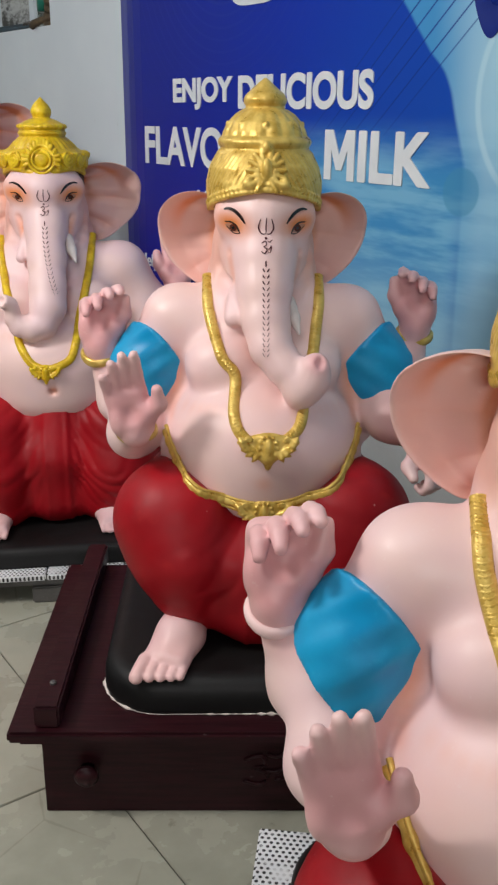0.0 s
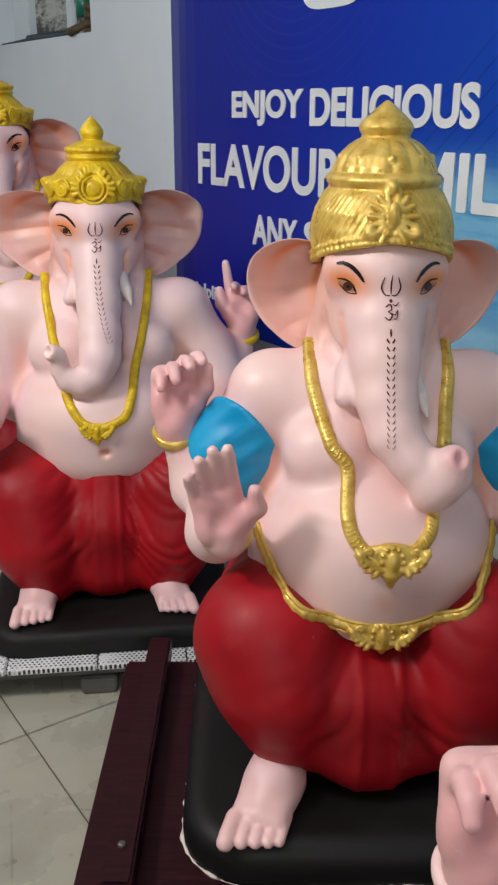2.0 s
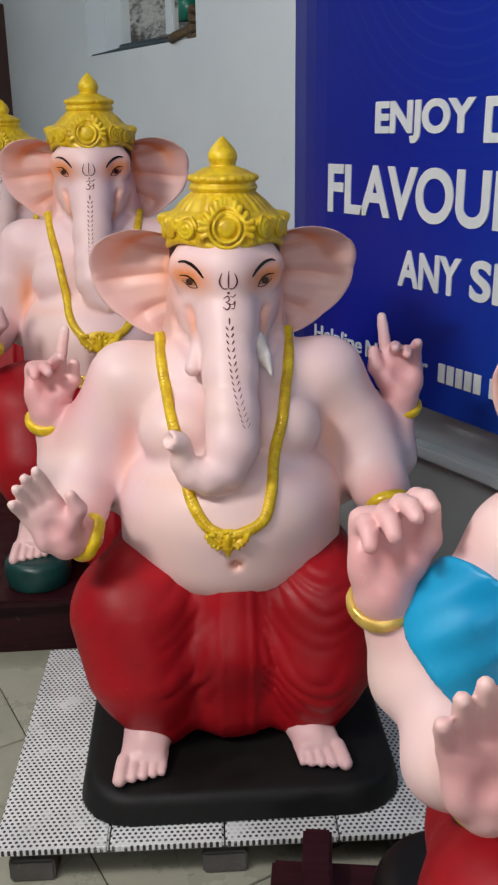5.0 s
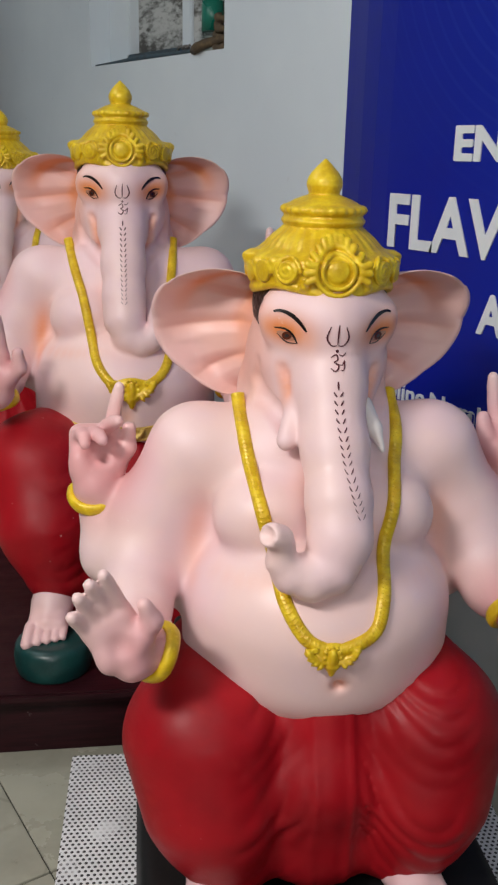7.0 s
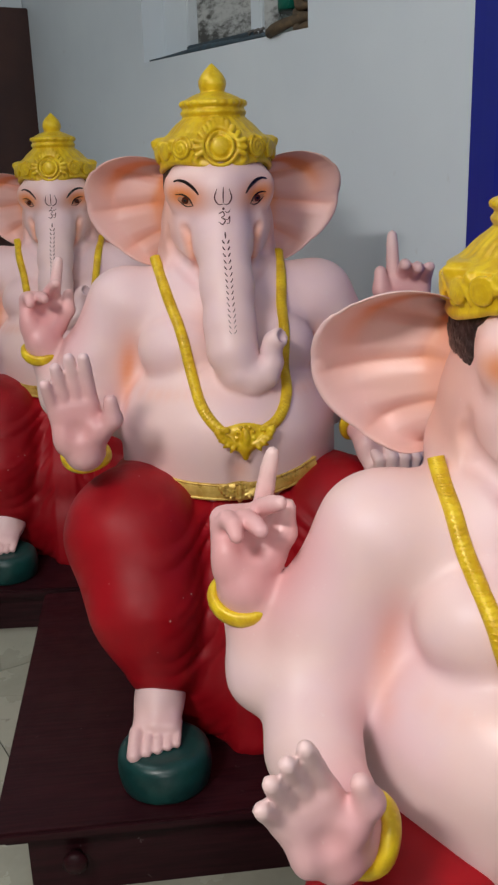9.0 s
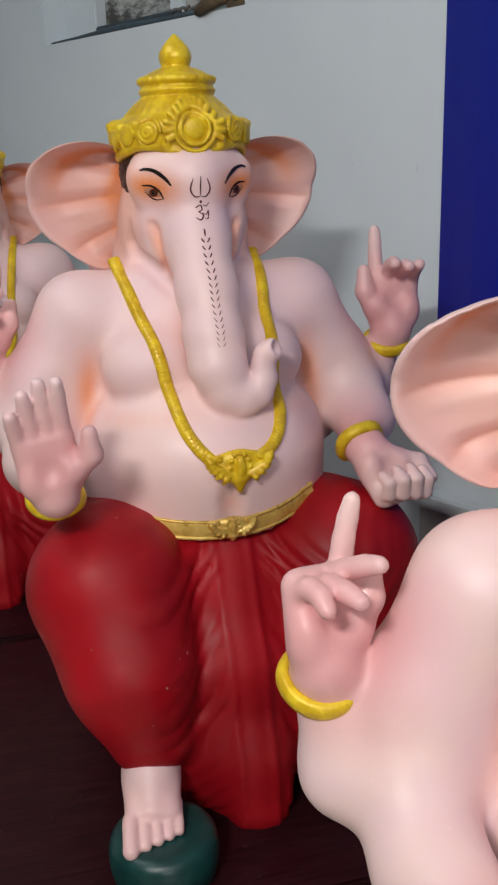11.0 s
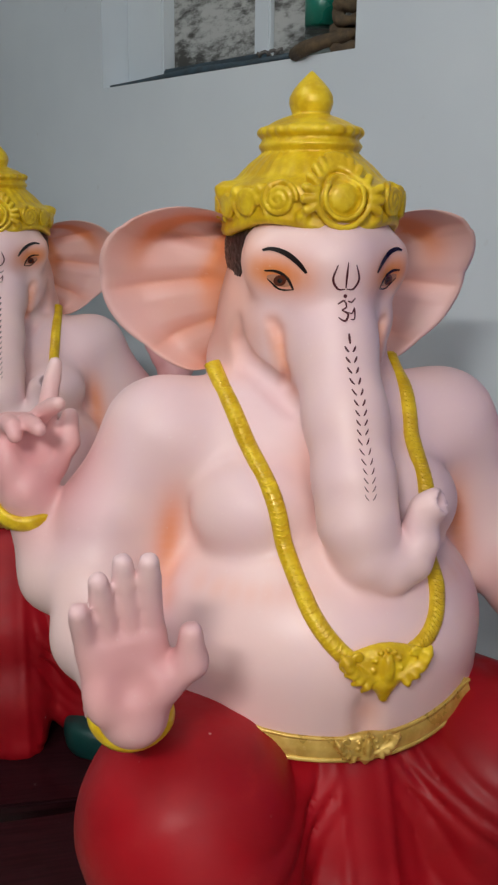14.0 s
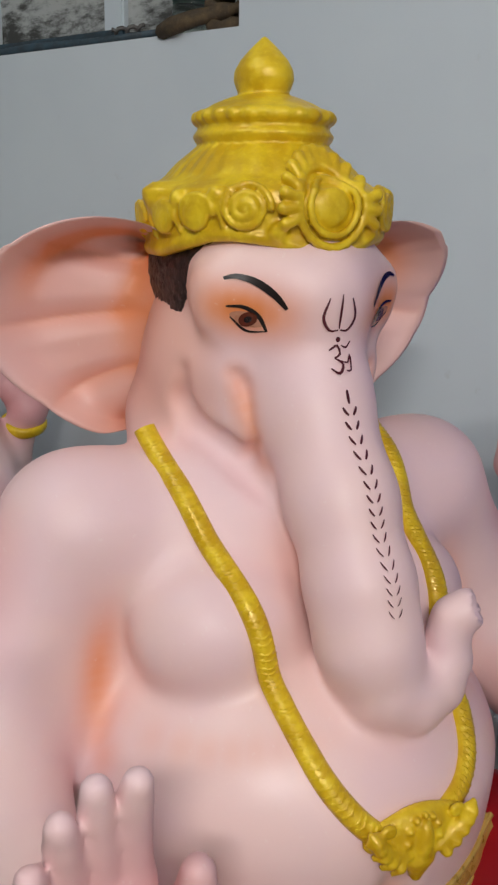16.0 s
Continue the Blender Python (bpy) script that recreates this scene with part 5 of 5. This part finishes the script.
def sweep_bm(pts, radius, sides=8, bm=None):
    bm = bm or bmesh.new()
    rings = []
    pts = [Vector(p) for p in pts]
    for i, p in enumerate(pts):
        t = (pts[min(i + 1, len(pts) - 1)] - pts[max(i - 1, 0)]).normalized()
        a = t.cross(Vector((0.1, 0.2, 1)) if abs(t.z) < 0.9 else Vector((1, 0, 0))).normalized()
        b = t.cross(a)
        r = radius[i] if isinstance(radius, (list, tuple)) else radius
        rings.append([bm.verts.new(p + r * (math.cos(k * 2 * math.pi / sides) * a + math.sin(k * 2 * math.pi / sides) * b)) for k in range(sides)])
    for a, b in zip(rings, rings[1:]):
        for i in range(sides):
            bm.faces.new((a[i], b[i], b[(i + 1) % sides], a[(i + 1) % sides]))
    bm.faces.new(rings[0])
    bm.faces.new(rings[-1][::-1])
    return bm


def finish(name, bm, mat, smooth=False):
    bmesh.ops.recalc_face_normals(bm, faces=bm.faces)
    me = bpy.data.meshes.new(name)
    bm.to_mesh(me)
    bm.free()
    me.materials.append(mat)
    if smooth:
        me.polygons.foreach_set("use_smooth", [True] * len(me.polygons))
    return new(name, me)


def part(name, bm, mat, parent, label="", smooth=False):
    ob = finish(name, bm, mat, smooth)
    ob.parent = parent
    return tagged(ob, label)


def empty(name, m=None):
    ob = new(name)
    if m is not None:
        ob.matrix_world = m
    return ob


def rounded(loop, reach):
    """A closed outline with its corners turned into arcs."""
    p = [np.array(q) for q in loop]
    p = [q for q, r in zip(p, p[1:] + p[:1]) if np.linalg.norm(q - r) > 1e-5]
    out = []
    for a, q, c in zip(p[-1:] + p[:-1], p, p[1:] + p[:1]):
        da, dc = np.linalg.norm(a - q), np.linalg.norm(c - q)
        if (q - a) @ (c - q) / (da * dc) > 0.85:
            out.append(q)
            continue
        cut = min(reach, 0.48 * da, 0.48 * dc)
        s0, s1 = q + (a - q) / da * cut, q + (c - q) / dc * cut
        out += [(1 - t) ** 2 * s0 + 2 * t * (1 - t) * q + t * t * s1 for t in (0, 0.25, 0.5, 0.75, 1)]
    return out


def lettering(name, text, parent, y0, y1, z0, z1, x, mat, bold=0.012):
    """Raised round-cornered lettering on the sheet: reads towards -y; fitted to its box."""
    def meshed(cu):
        tmp = bpy.data.objects.new(name, cu)
        scene.collection.objects.link(tmp)
        me = bpy.data.meshes.new_from_object(tmp.evaluated_get(bpy.context.evaluated_depsgraph_get()))
        bpy.data.objects.remove(tmp)
        return me

    cu = bpy.data.curves.new(name, "FONT")
    cu.body, cu.size = text, 1.0
    for share in (1.0, 0.8, 0.6, 0.4, 0.2, 0.0):  # as bold as the outline allows without touching itself
        cu.offset = bold * share
        flat = meshed(cu)
        uses = collections.Counter(k for f in flat.polygons for k in f.edge_keys)
        link = collections.defaultdict(list)
        for (i, j), count in uses.items():
            if count == 1:
                link[i].append(j)
                link[j].append(i)
        if all(len(e) == 2 for e in link.values()):
            break
    left, shape = set(link), bpy.data.curves.new(name, "CURVE")
    shape.dimensions, shape.fill_mode, shape.extrude = "2D", "BOTH", 0.02
    while left:
        i = min(left)
        ring = []
        while i in left:
            left.discard(i)
            ring.append((flat.vertices[i].co.x, flat.vertices[i].co.y))
            i = next((j for j in link[i] if j in left), -1)
        pts = rounded(ring, 0.034 if bold > 0.02 else 0.015)
        sp = shape.splines.new("POLY")
        sp.points.add(len(pts) - 1)
        for k, q in enumerate(pts):
            sp.points[k].co = (q[0], q[1], 0, 1)
        sp.use_cyclic_u = True
    if "R" in text:  # its crossing strokes cannot be rounded
        cu.offset, cu.extrude = bold, 0.02
        me = meshed(cu)
    else:
        me = meshed(shape)
    co = np.zeros(len(me.vertices) * 3, np.float32)
    me.vertices.foreach_get("co", co)
    co = co.reshape(-1, 3)
    lo, hi = co.min(0), co.max(0)
    u = (co - lo) / (hi - lo)
    out = np.stack([x - 0.003 * u[:, 2], y0 + (y1 - y0) * u[:, 0], z0 + (z1 - z0) * u[:, 1]], 1)
    me.vertices.foreach_set("co", out.astype(np.float32).ravel())
    me.materials.clear()
    me.materials.append(mat)
    me.update()
    ob = new(name, me)
    ob.parent = parent
    return ob


# ---- the room ----
X0, X1, Y0, Y1, H = -3.0, 1.65, -3.7, 5.75, 2.9
tagged(finish("floor", box_bm((X0 - 0.15, Y0 - 0.15, -0.12), (X1 + 0.5, Y1 + 0.15, -0.004)), M_GROUT), "greenish beige tiled floor with dark joints", "floor", kind="structure")
FLOOR = bpy.data.objects["floor"]
tagged(finish("ceiling", box_bm((X0 - 0.15, Y0 - 0.15, H), (X1 + 0.5, Y1 + 0.15, H + 0.12)), M_CEIL), "plain white painted ceiling", "ceiling", kind="structure")

# the long wall runs two degrees off the tiles
LINE = Matrix.Translation((1.676, 3.78, 0)) @ Matrix.Rotation(radians(2.2), 4, "Z") @ Matrix.Translation((-1.65, -3.755, 0))
# long wall with a window recess at y 3.755 to 4.71, z from 1.535
WY0, WY1, WZ0, WZ1, WD = 3.755, 4.667, 1.54, 2.25, 0.16
bm = box_bm((X1, Y0 - 0.4, 0), (X1 + WD, WY0, H))
box_bm((X1, WY1, 0), (X1 + WD, Y1 + 0.3, H), bm=bm)
box_bm((X1, WY0, 0), (X1 + WD, WY1, WZ0), bm=bm)
box_bm((X1, WY0, WZ1), (X1 + WD, WY1, H), bm=bm)
tagged(finish("wall_east", bm, M_WALL), "pale grey painted wall with a window recess", "wall", kind="structure")
bpy.data.objects["wall_east"].matrix_world = LINE
tagged(finish("wall_north", box_bm((X0, Y1, 0), (X1 - 0.055, Y1 + 0.15, H)), M_WALL), "pale grey painted end wall", "wall", kind="structure")
# unseen south and west walls close the room; dark colour holds back bounce
tagged(finish("wall_south", box_bm((X0, Y0 - 0.15, 0), (X1 + 0.26, Y0, H)), M_FARWALL), "unseen closing wall, darkened to cut bounced light", "wall", kind="structure")
tagged(finish("wall_west", box_bm((X0 - 0.15, Y0 - 0.15, 0), (X0, Y1 + 0.15, H)), M_FARWALL), "unseen closing wall, darkened to cut bounced light", "wall", kind="structure")
# lower band of the long wall with its ledge
tagged(finish("trim", box_bm((X1 - 0.018, Y0, 0), (X1, 3.2, 0.44), 0.003), M_DADO), "grey painted lower wall band", "trim", kind="structure")
tagged(finish("trim_ledge", box_bm((X1 - 0.045, Y0, 0.44), (X1, 3.2, 0.475), 0.006), M_WALL), "narrow painted ledge above the grey band", "trim", kind="structure")
for name in ("trim", "trim_ledge"):
    bpy.data.objects[name].matrix_world = LINE

# window: two stained shutters in a frame
win = tagged(empty("window_1", LINE @ pose(X1 + WD - 0.05, (WY0 + WY1) / 2, WZ0)), "shut window with mould-stained painted shutters in a recess", "window", kind="structure")
hw, hh = (WY1 - WY0) / 2, WZ1 - WZ0
part("backing", box_bm((0.03, -hw, 0), (0.05, hw, hh)), M_SHUTTER, win)
for a, b in ((-hw + 0.004, -0.092), (-0.034, hw - 0.165)):
    part("shutter", box_bm((0.005, a, 0.02), (0.03, b, hh - 0.03), 0.003), M_SHUTTER, win)
part("window_frame", box_bm((-0.006, -0.09, 0), (0.03, -0.036, hh), 0.004), M_WALL, win)
part("window_frame", box_bm((-0.030, hw - 0.163, 0), (0.03, hw - 0.002, hh), 0.004), M_WALL, win, "plain painted side board")

# brown door leaf against the end wall
door = tagged(empty("door_1", pose(1.315, Y1 - 0.03, 0)), "dark brown wooden door standing at the end wall", "door", kind="structure")
part("door_leaf", box_bm((-0.16, -0.02, 0.02), (0.288, 0.02, 1.845), 0.004), M_DOOR, door)
for z0, z1 in ((0.15, 0.85), (1.0, 1.72)):
    part("door_panel", box_bm((-0.10, -0.028, z0), (0.23, -0.0205, z1), 0.004), M_DOOR, door)

# ---- the printed banner ----
banner = tagged(empty("banner"), "large blue printed milk banner hung on the wall", "banner")
bm = bmesh.new()
prof = [(1.636, 0.35), (1.636, 1.2), (1.636, 2.2), (1.636, 2.96), (1.641, 3.02), (1.657, 3.09), (1.676, 3.15), (1.69, 3.197)]
cols = [[bm.verts.new((x + d, y, z)) for z in (0.60, 2.35) for d in (0, 0.004)] for x, y in prof]
for p, q in zip(cols, cols[1:]):
    for a, b in ((0, 1), (1, 3), (3, 2), (2, 0)):
        bm.faces.new((p[a], p[b], q[b], q[a]))
bm.faces.new([cols[0][i] for i in (0, 1, 3, 2)])
bm.faces.new([cols[-1][i] for i in (0, 1, 3, 2)])
part("sheet", bm, M_BANNER, banner)
part("rear_batten", box_bm((1.641, 0.37, 0.62), (1.668, 2.9, 0.66)), M_STEEL, banner)
part("rear_batten", box_bm((1.641, 0.37, 2.26), (1.668, 2.9, 2.3)), M_STEEL, banner)
for text, y0, y1, z0, z1, bold in (("ENJOY", 2.747, 2.402, 1.217, 1.312, 0.04), ("DELICIOUS", 2.372, 1.784, 1.218, 1.312, 0.038), ("FLAVOURED", 2.943, 2.035, 1.04, 1.165, 0.027), ("ILK", 1.830, 1.574, 1.042, 1.168, 0.034),
                                   ("ANY", 2.635, 2.416, 0.884, 0.972, 0.03), ("SE", 2.384, 2.245, 0.884, 0.975, 0.03), ("Helpline", 2.999, 2.776, 0.668, 0.726, 0.014), ("Number", 2.757, 2.51, 0.68, 0.724, 0.014)):
    lettering("lettering", text, banner, y0, y1, z0, z1, 1.6355, M_LETTER, bold)
# the letter M, cut as one outline
bm = bmesh.new()
ring = [bm.verts.new((1.6355, 1.964 - 0.120 * u, 1.042 + 0.126 * w)) for u, w in ((0, 0), (0, 1), (0.28, 1), (0.5, 0.5), (0.72, 1), (1, 1), (1, 0), (0.77, 0), (0.77, 0.6), (0.59, 0.2), (0.41, 0.2), (0.23, 0.6), (0.23, 0))]
r = bmesh.ops.extrude_face_region(bm, geom=[bm.faces.new(ring)])
bmesh.ops.translate(bm, vec=(-0.003, 0, 0), verts=[v for v in r["geom"] if isinstance(v, bmesh.types.BMVert)])
bmesh.ops.recalc_face_normals(bm, faces=bm.faces[:])
part("lettering", bm, M_LETTER, banner)
for i in range(10):
    y = 2.471 - i * 0.03 - (0.02 if i > 4 else 0)
    part("number_bar", box_bm((1.6325, y - 0.024, 0.676), (1.6355, y, 0.722), 0.001), M_LETTER, banner)
# rounded emblem plate above the words, and a dark drop
bm = bmesh.new()
out = []
for i in range(48):
    a = 2 * math.pi * i / 48
    c, s = math.cos(a), math.sin(a)
    out.append(bm.verts.new((1.6355, 2.295 + 0.125 * math.copysign(abs(c) ** 0.5, c), 1.60 + 0.105 * math.copysign(abs(s) ** 0.5, s))))
f = bm.faces.new(out)
r = bmesh.ops.extrude_face_region(bm, geom=[f])
bmesh.ops.translate(bm, vec=(-0.003, 0, 0), verts=[v for v in r["geom"] if isinstance(v, bmesh.types.BMVert)])
emblem = part("emblem_plate", bm, M_LETTER, banner, "white rounded emblem plate")
part("emblem_stripe", box_bm((1.6305, 2.22, 1.53), (1.6324, 2.37, 1.56), 0.001), M_TEAL, emblem)
bm = bmesh.new()
out = []
for i in range(40):
    a = 2 * math.pi * i / 40
    out.append(bm.verts.new((1.6352, 1.43 + 0.085 * math.sin(a) * (1 - 0.35 * math.cos(a)), 1.56 - 0.20 * math.cos(a))))
f = bm.faces.new(out)
r = bmesh.ops.extrude_face_region(bm, geom=[f])
bmesh.ops.translate(bm, vec=(-0.0015, 0, 0), verts=[v for v in r["geom"] if isinstance(v, bmesh.types.BMVert)])
part("drop_shape", bm, M_NAVY, banner, "dark blue printed drop")


# ---- low tables and perforated stands ----
def low_table(m, top, hw, y0, y1, label):
    """A low maroon platform: moulded top, boarded body, side battens, knobs."""
    t = tagged(empty("low_table", m), label, "table", "low maroon tables")
    part("tabletop", box_bm((-hw, y0, top - 0.022), (hw, y1, top), 0.005), M_WOOD, t)
    part("edge_moulding", box_bm((-hw + 0.015, y0 + 0.015, top - 0.036), (hw - 0.015, y1 - 0.015, top - 0.022), 0.004), M_WOOD, t)
    part("front_panel", box_bm((-hw + 0.05, y0 + 0.04, 0.0), (hw - 0.05, y0 + 0.065, top - 0.036), 0.002), M_WOOD, t)
    part("rear_panel", box_bm((-hw + 0.05, y1 - 0.065, 0.0), (hw - 0.05, y1 - 0.04, top - 0.036), 0.002), M_WOOD, t)
    for s in (-1, 1):
        part("side_panel", box_bm((s * (hw - 0.0625) - 0.0125, y0 + 0.065, 0.0), (s * (hw - 0.0625) + 0.0125, y1 - 0.065, top - 0.036), 0.002), M_WOOD, t)
        k = part("knob", turned_bm([(0.012, 0.0), (0.012, 0.008), (0.02, 0.016), (0.022, 0.024), (0.016, 0.03), (0.004, 0.032)], 20, "y", (s * (hw - 0.13), y0 + 0.04, top * 0.48)), M_WOOD, t, "", True)
    return t


TA = pose(1.013, 1.388, 0, 0, 0, -34.5)
ta = low_table(TA, 0.2, 0.44, -0.415, 0.215, "low dark maroon wooden platform table with raised side battens")
for s in (-1, 1):
    bt = part("batten", box_bm((s * 0.372 - 0.022, -0.40, 0.2), (s * 0.372 + 0.022, 0.235, 0.243), 0.004), M_WOOD, ta)
    part("screw", turned_bm([(0.006, 0), (0.006, 0.004), (0.003, 0.006)], 10, "z", (s * 0.372, -0.33, 0.243)), M_STEEL, bt)
# carved sign on the front board
for pts in ([(-0.03, 0.115), (0.0, 0.125), (0.008, 0.105), (-0.012, 0.096)], [(-0.012, 0.096), (0.012, 0.085), (0.0, 0.062), (-0.032, 0.07)], [(0.008, 0.092), (0.03, 0.09), (0.045, 0.105), (0.04, 0.075), (0.025, 0.074)], [(0.012, 0.128), (0.028, 0.122), (0.045, 0.135)]):
    line = spline([(x, -0.376, z) for x, z in pts], 0.008)
    part("carved_sign", sweep_bm(line, 0.004, 6), M_WOOD, ta, "", True)

tD = low_table(pose(1.097, 3.268, 0, 0, 0, -25), 0.165, 0.46, -0.535, 0.36, "low dark maroon wooden table under a statue")
tE = low_table(pose(1.156, 4.322, 0, 0, 0, -28), 0.133, 0.44, -0.535, 0.40, "low dark maroon wooden table near the end wall")


def stand(m, w0, w1, y0, y1, z, strips, label):
    """A low stand of perforated white metal strips on dull steel feet."""
    t = tagged(empty("perforated_stand", m), label, "stand", "perforated stands")
    step = (w1 - w0) / strips
    for i in range(strips):
        part("perforated_strip", box_bm((w0 + i * step + 0.0015, y0, z - 0.016), (w0 + (i + 1) * step - 0.0015, y1, z), 0.003), M_PERF, t)
    part("apron", box_bm((w0 + 0.04, y0 + 0.085, 0.022), (w1 - 0.04, y0 + 0.09, z - 0.017)), M_PERF, t)
    for y in (y0 + 0.05, (y0 + y1) / 2, y1 - 0.06):
        part("cross_bar", box_bm((w0 + 0.03, y - 0.02, z - 0.045), (w1 - 0.03, y + 0.02, z - 0.016), 0.003), M_STEEL, t)
        for x in (w0 + 0.06, (w0 + w1) / 2, w1 - 0.06):
            part("foot_block", box_bm((x - 0.04, y - 0.03, 0.0), (x + 0.04, y + 0.03, z - 0.045), 0.004), M_STEEL, t)
    return t


stand(pose(1.007, 2.367, 0, 0, 0, -27), -0.428, 0.37, -0.44, 0.20, 0.09, 4, "low white perforated metal stand with dull steel feet")
stand(pose(0.784, 0.506, 0, 0, 0, -42), -0.36, 0.40, -0.44, 0.30, 0.09, 4, "low white perforated metal stand near the wall banner")

# ---- statues ----
a = statue("sleeved")
a.matrix_world = pose(1.002, 1.371, 0.2, 0, 0, -34)
tagged(a, "painted elephant-headed seated statue with blue sleeves and golden crown", "statue", "statues")
b = statue("sleeved", (0.010, -0.010, -0.018))
b.data.materials[[m.name for m in b.data.materials].index("gold_band_paint")] = M_SKIN  # bangles left unpainted
b.matrix_world = pose(0.784, 0.506, 0.09, 0, 0, -42.4) @ Matrix.Scale(1.02, 4)
tagged(b, "blue-sleeved elephant-headed statue on a perforated stand", "statue", "statues")
c = statue("slab")
c.matrix_world = pose(1.007, 2.367, 0.09, 0, 0, -26)
tagged(c, "pink elephant-headed seated statue with yellow crown on black slab", "statue", "statues")
d = statue("footstool")
d.matrix_world = pose(1.097, 3.268, 0.165, 0, 0, -25)
tagged(d, "pink elephant-headed statue with its foot on a green cushion", "statue", "statues")
e = copy_thing(d, pose(1.156, 4.322, 0.133, 0, 0, -28))
tagged(e, "pink elephant-headed statue on a maroon table near the end wall", "statue", "statues")

# ---- small things on the window sill ----
bt = tagged(empty("water_bottle", LINE @ pose(1.705, 3.905, WZ0)), "clear plastic water bottle with a green label", "bottle")
part("bottle_body", turned_bm([(0.031, 0), (0.034, 0.006), (0.034, 0.05), (0.0325, 0.055), (0.034, 0.06), (0.034, 0.17), (0.028, 0.19), (0.014, 0.21), (0.013, 0.225)], 28), M_CLEAR, bt, "", True)
part("label", turned_bm([(0.0348, 0.065), (0.0348, 0.15)], 28), M_BOTTLE, bt, "green printed label", True)
part("cap", turned_bm([(0.015, 0.222), (0.015, 0.238), (0.012, 0.24)], 20), M_LETTER, bt, "", True)
rope = tagged(empty("rope_coil", LINE @ pose(1.69, 3.81, WZ0 + 0.012)), "frayed brown rope heaped on the sill", "rope")
rnd = random.Random(4)
for k in range(4):
    pts = [(0.04 * math.cos(i * 0.35 + k) * (1 - 0.1 * k) + 0.01, 0.034 * math.sin(i * 0.35 + k * 0.6) * (1 - 0.12 * k) - 0.006, 0.004 + 0.028 * k + 0.012 * math.sin(i * 0.5 + k)) for i in range(20)]
    part("strand", sweep_bm(pts, [0.012 + 0.003 * math.sin(i * 1.9) for i in range(20)], 8), M_ROPE, rope, "", True)
part("strand", sweep_bm([(-0.02, 0.10, 0.004), (-0.045, 0.11, -0.006), (-0.05, 0.08, 0.0), (-0.04, 0.04, 0.01), (-0.02, -0.02, 0.02)], [0.008, 0.014, 0.016, 0.015, 0.012], 8), M_ROPE, rope, "", True)
blue = tagged(finish("blue_strip", sweep_bm([(1.660, 4.645, WZ0 + 0.004), (1.662, 4.52, WZ0 + 0.005), (1.664, 4.3, WZ0 + 0.010), (1.672, 4.12, WZ0 + 0.008), (1.666, 3.95, WZ0 + 0.010)], [0.003, 0.005, 0.009, 0.008, 0.006], 8), M_PIPE, True), "weathered blue-grey strip lying along the sill", "strip")
blue.matrix_world = LINE
slat = tagged(finish("painted_slat", box_bm((1.684, 4.05, WZ0), (1.70, 4.44, WZ0 + 0.03), 0.004), M_PIPE), "weathered blue-grey slat lying on the window sill", "slat")
slat.matrix_world = LINE
coil = [(1.68 + 0.009 * math.sin(i * 0.9), 4.08 - 0.004 * i, WZ0 + 0.022 + 0.007 * math.cos(i * 0.9)) for i in range(22)]
wire = tagged(finish("wire_coil", sweep_bm(coil, 0.004, 6), M_STEEL, True), "thin dark wire coiled on the sill", "wire")
wire.matrix_world = LINE

# ---- floor tiles, one by one ----
proto = box_bm((-0.2985, -0.2985, -0.012), (0.2985, 0.2985, 0.0), 0.0015)
tile_mesh = bpy.data.meshes.new("tile")
proto.to_mesh(tile_mesh)
proto.free()
tile_mesh.materials.append(M_TILE)
for i in range(-6, 3):
    for j in range(-10, 7):
        x, y = 0.60 + 0.6 * (i + 0.5), 1.96 + 0.6 * (j + 0.5)
        if X0 - 0.1 < x < X1 + 0.1 and Y0 - 0.1 < y < Y1 + 0.1:
            t = new("tile", tile_mesh)
            t.location = (x, y, 0)
            t.parent = FLOOR
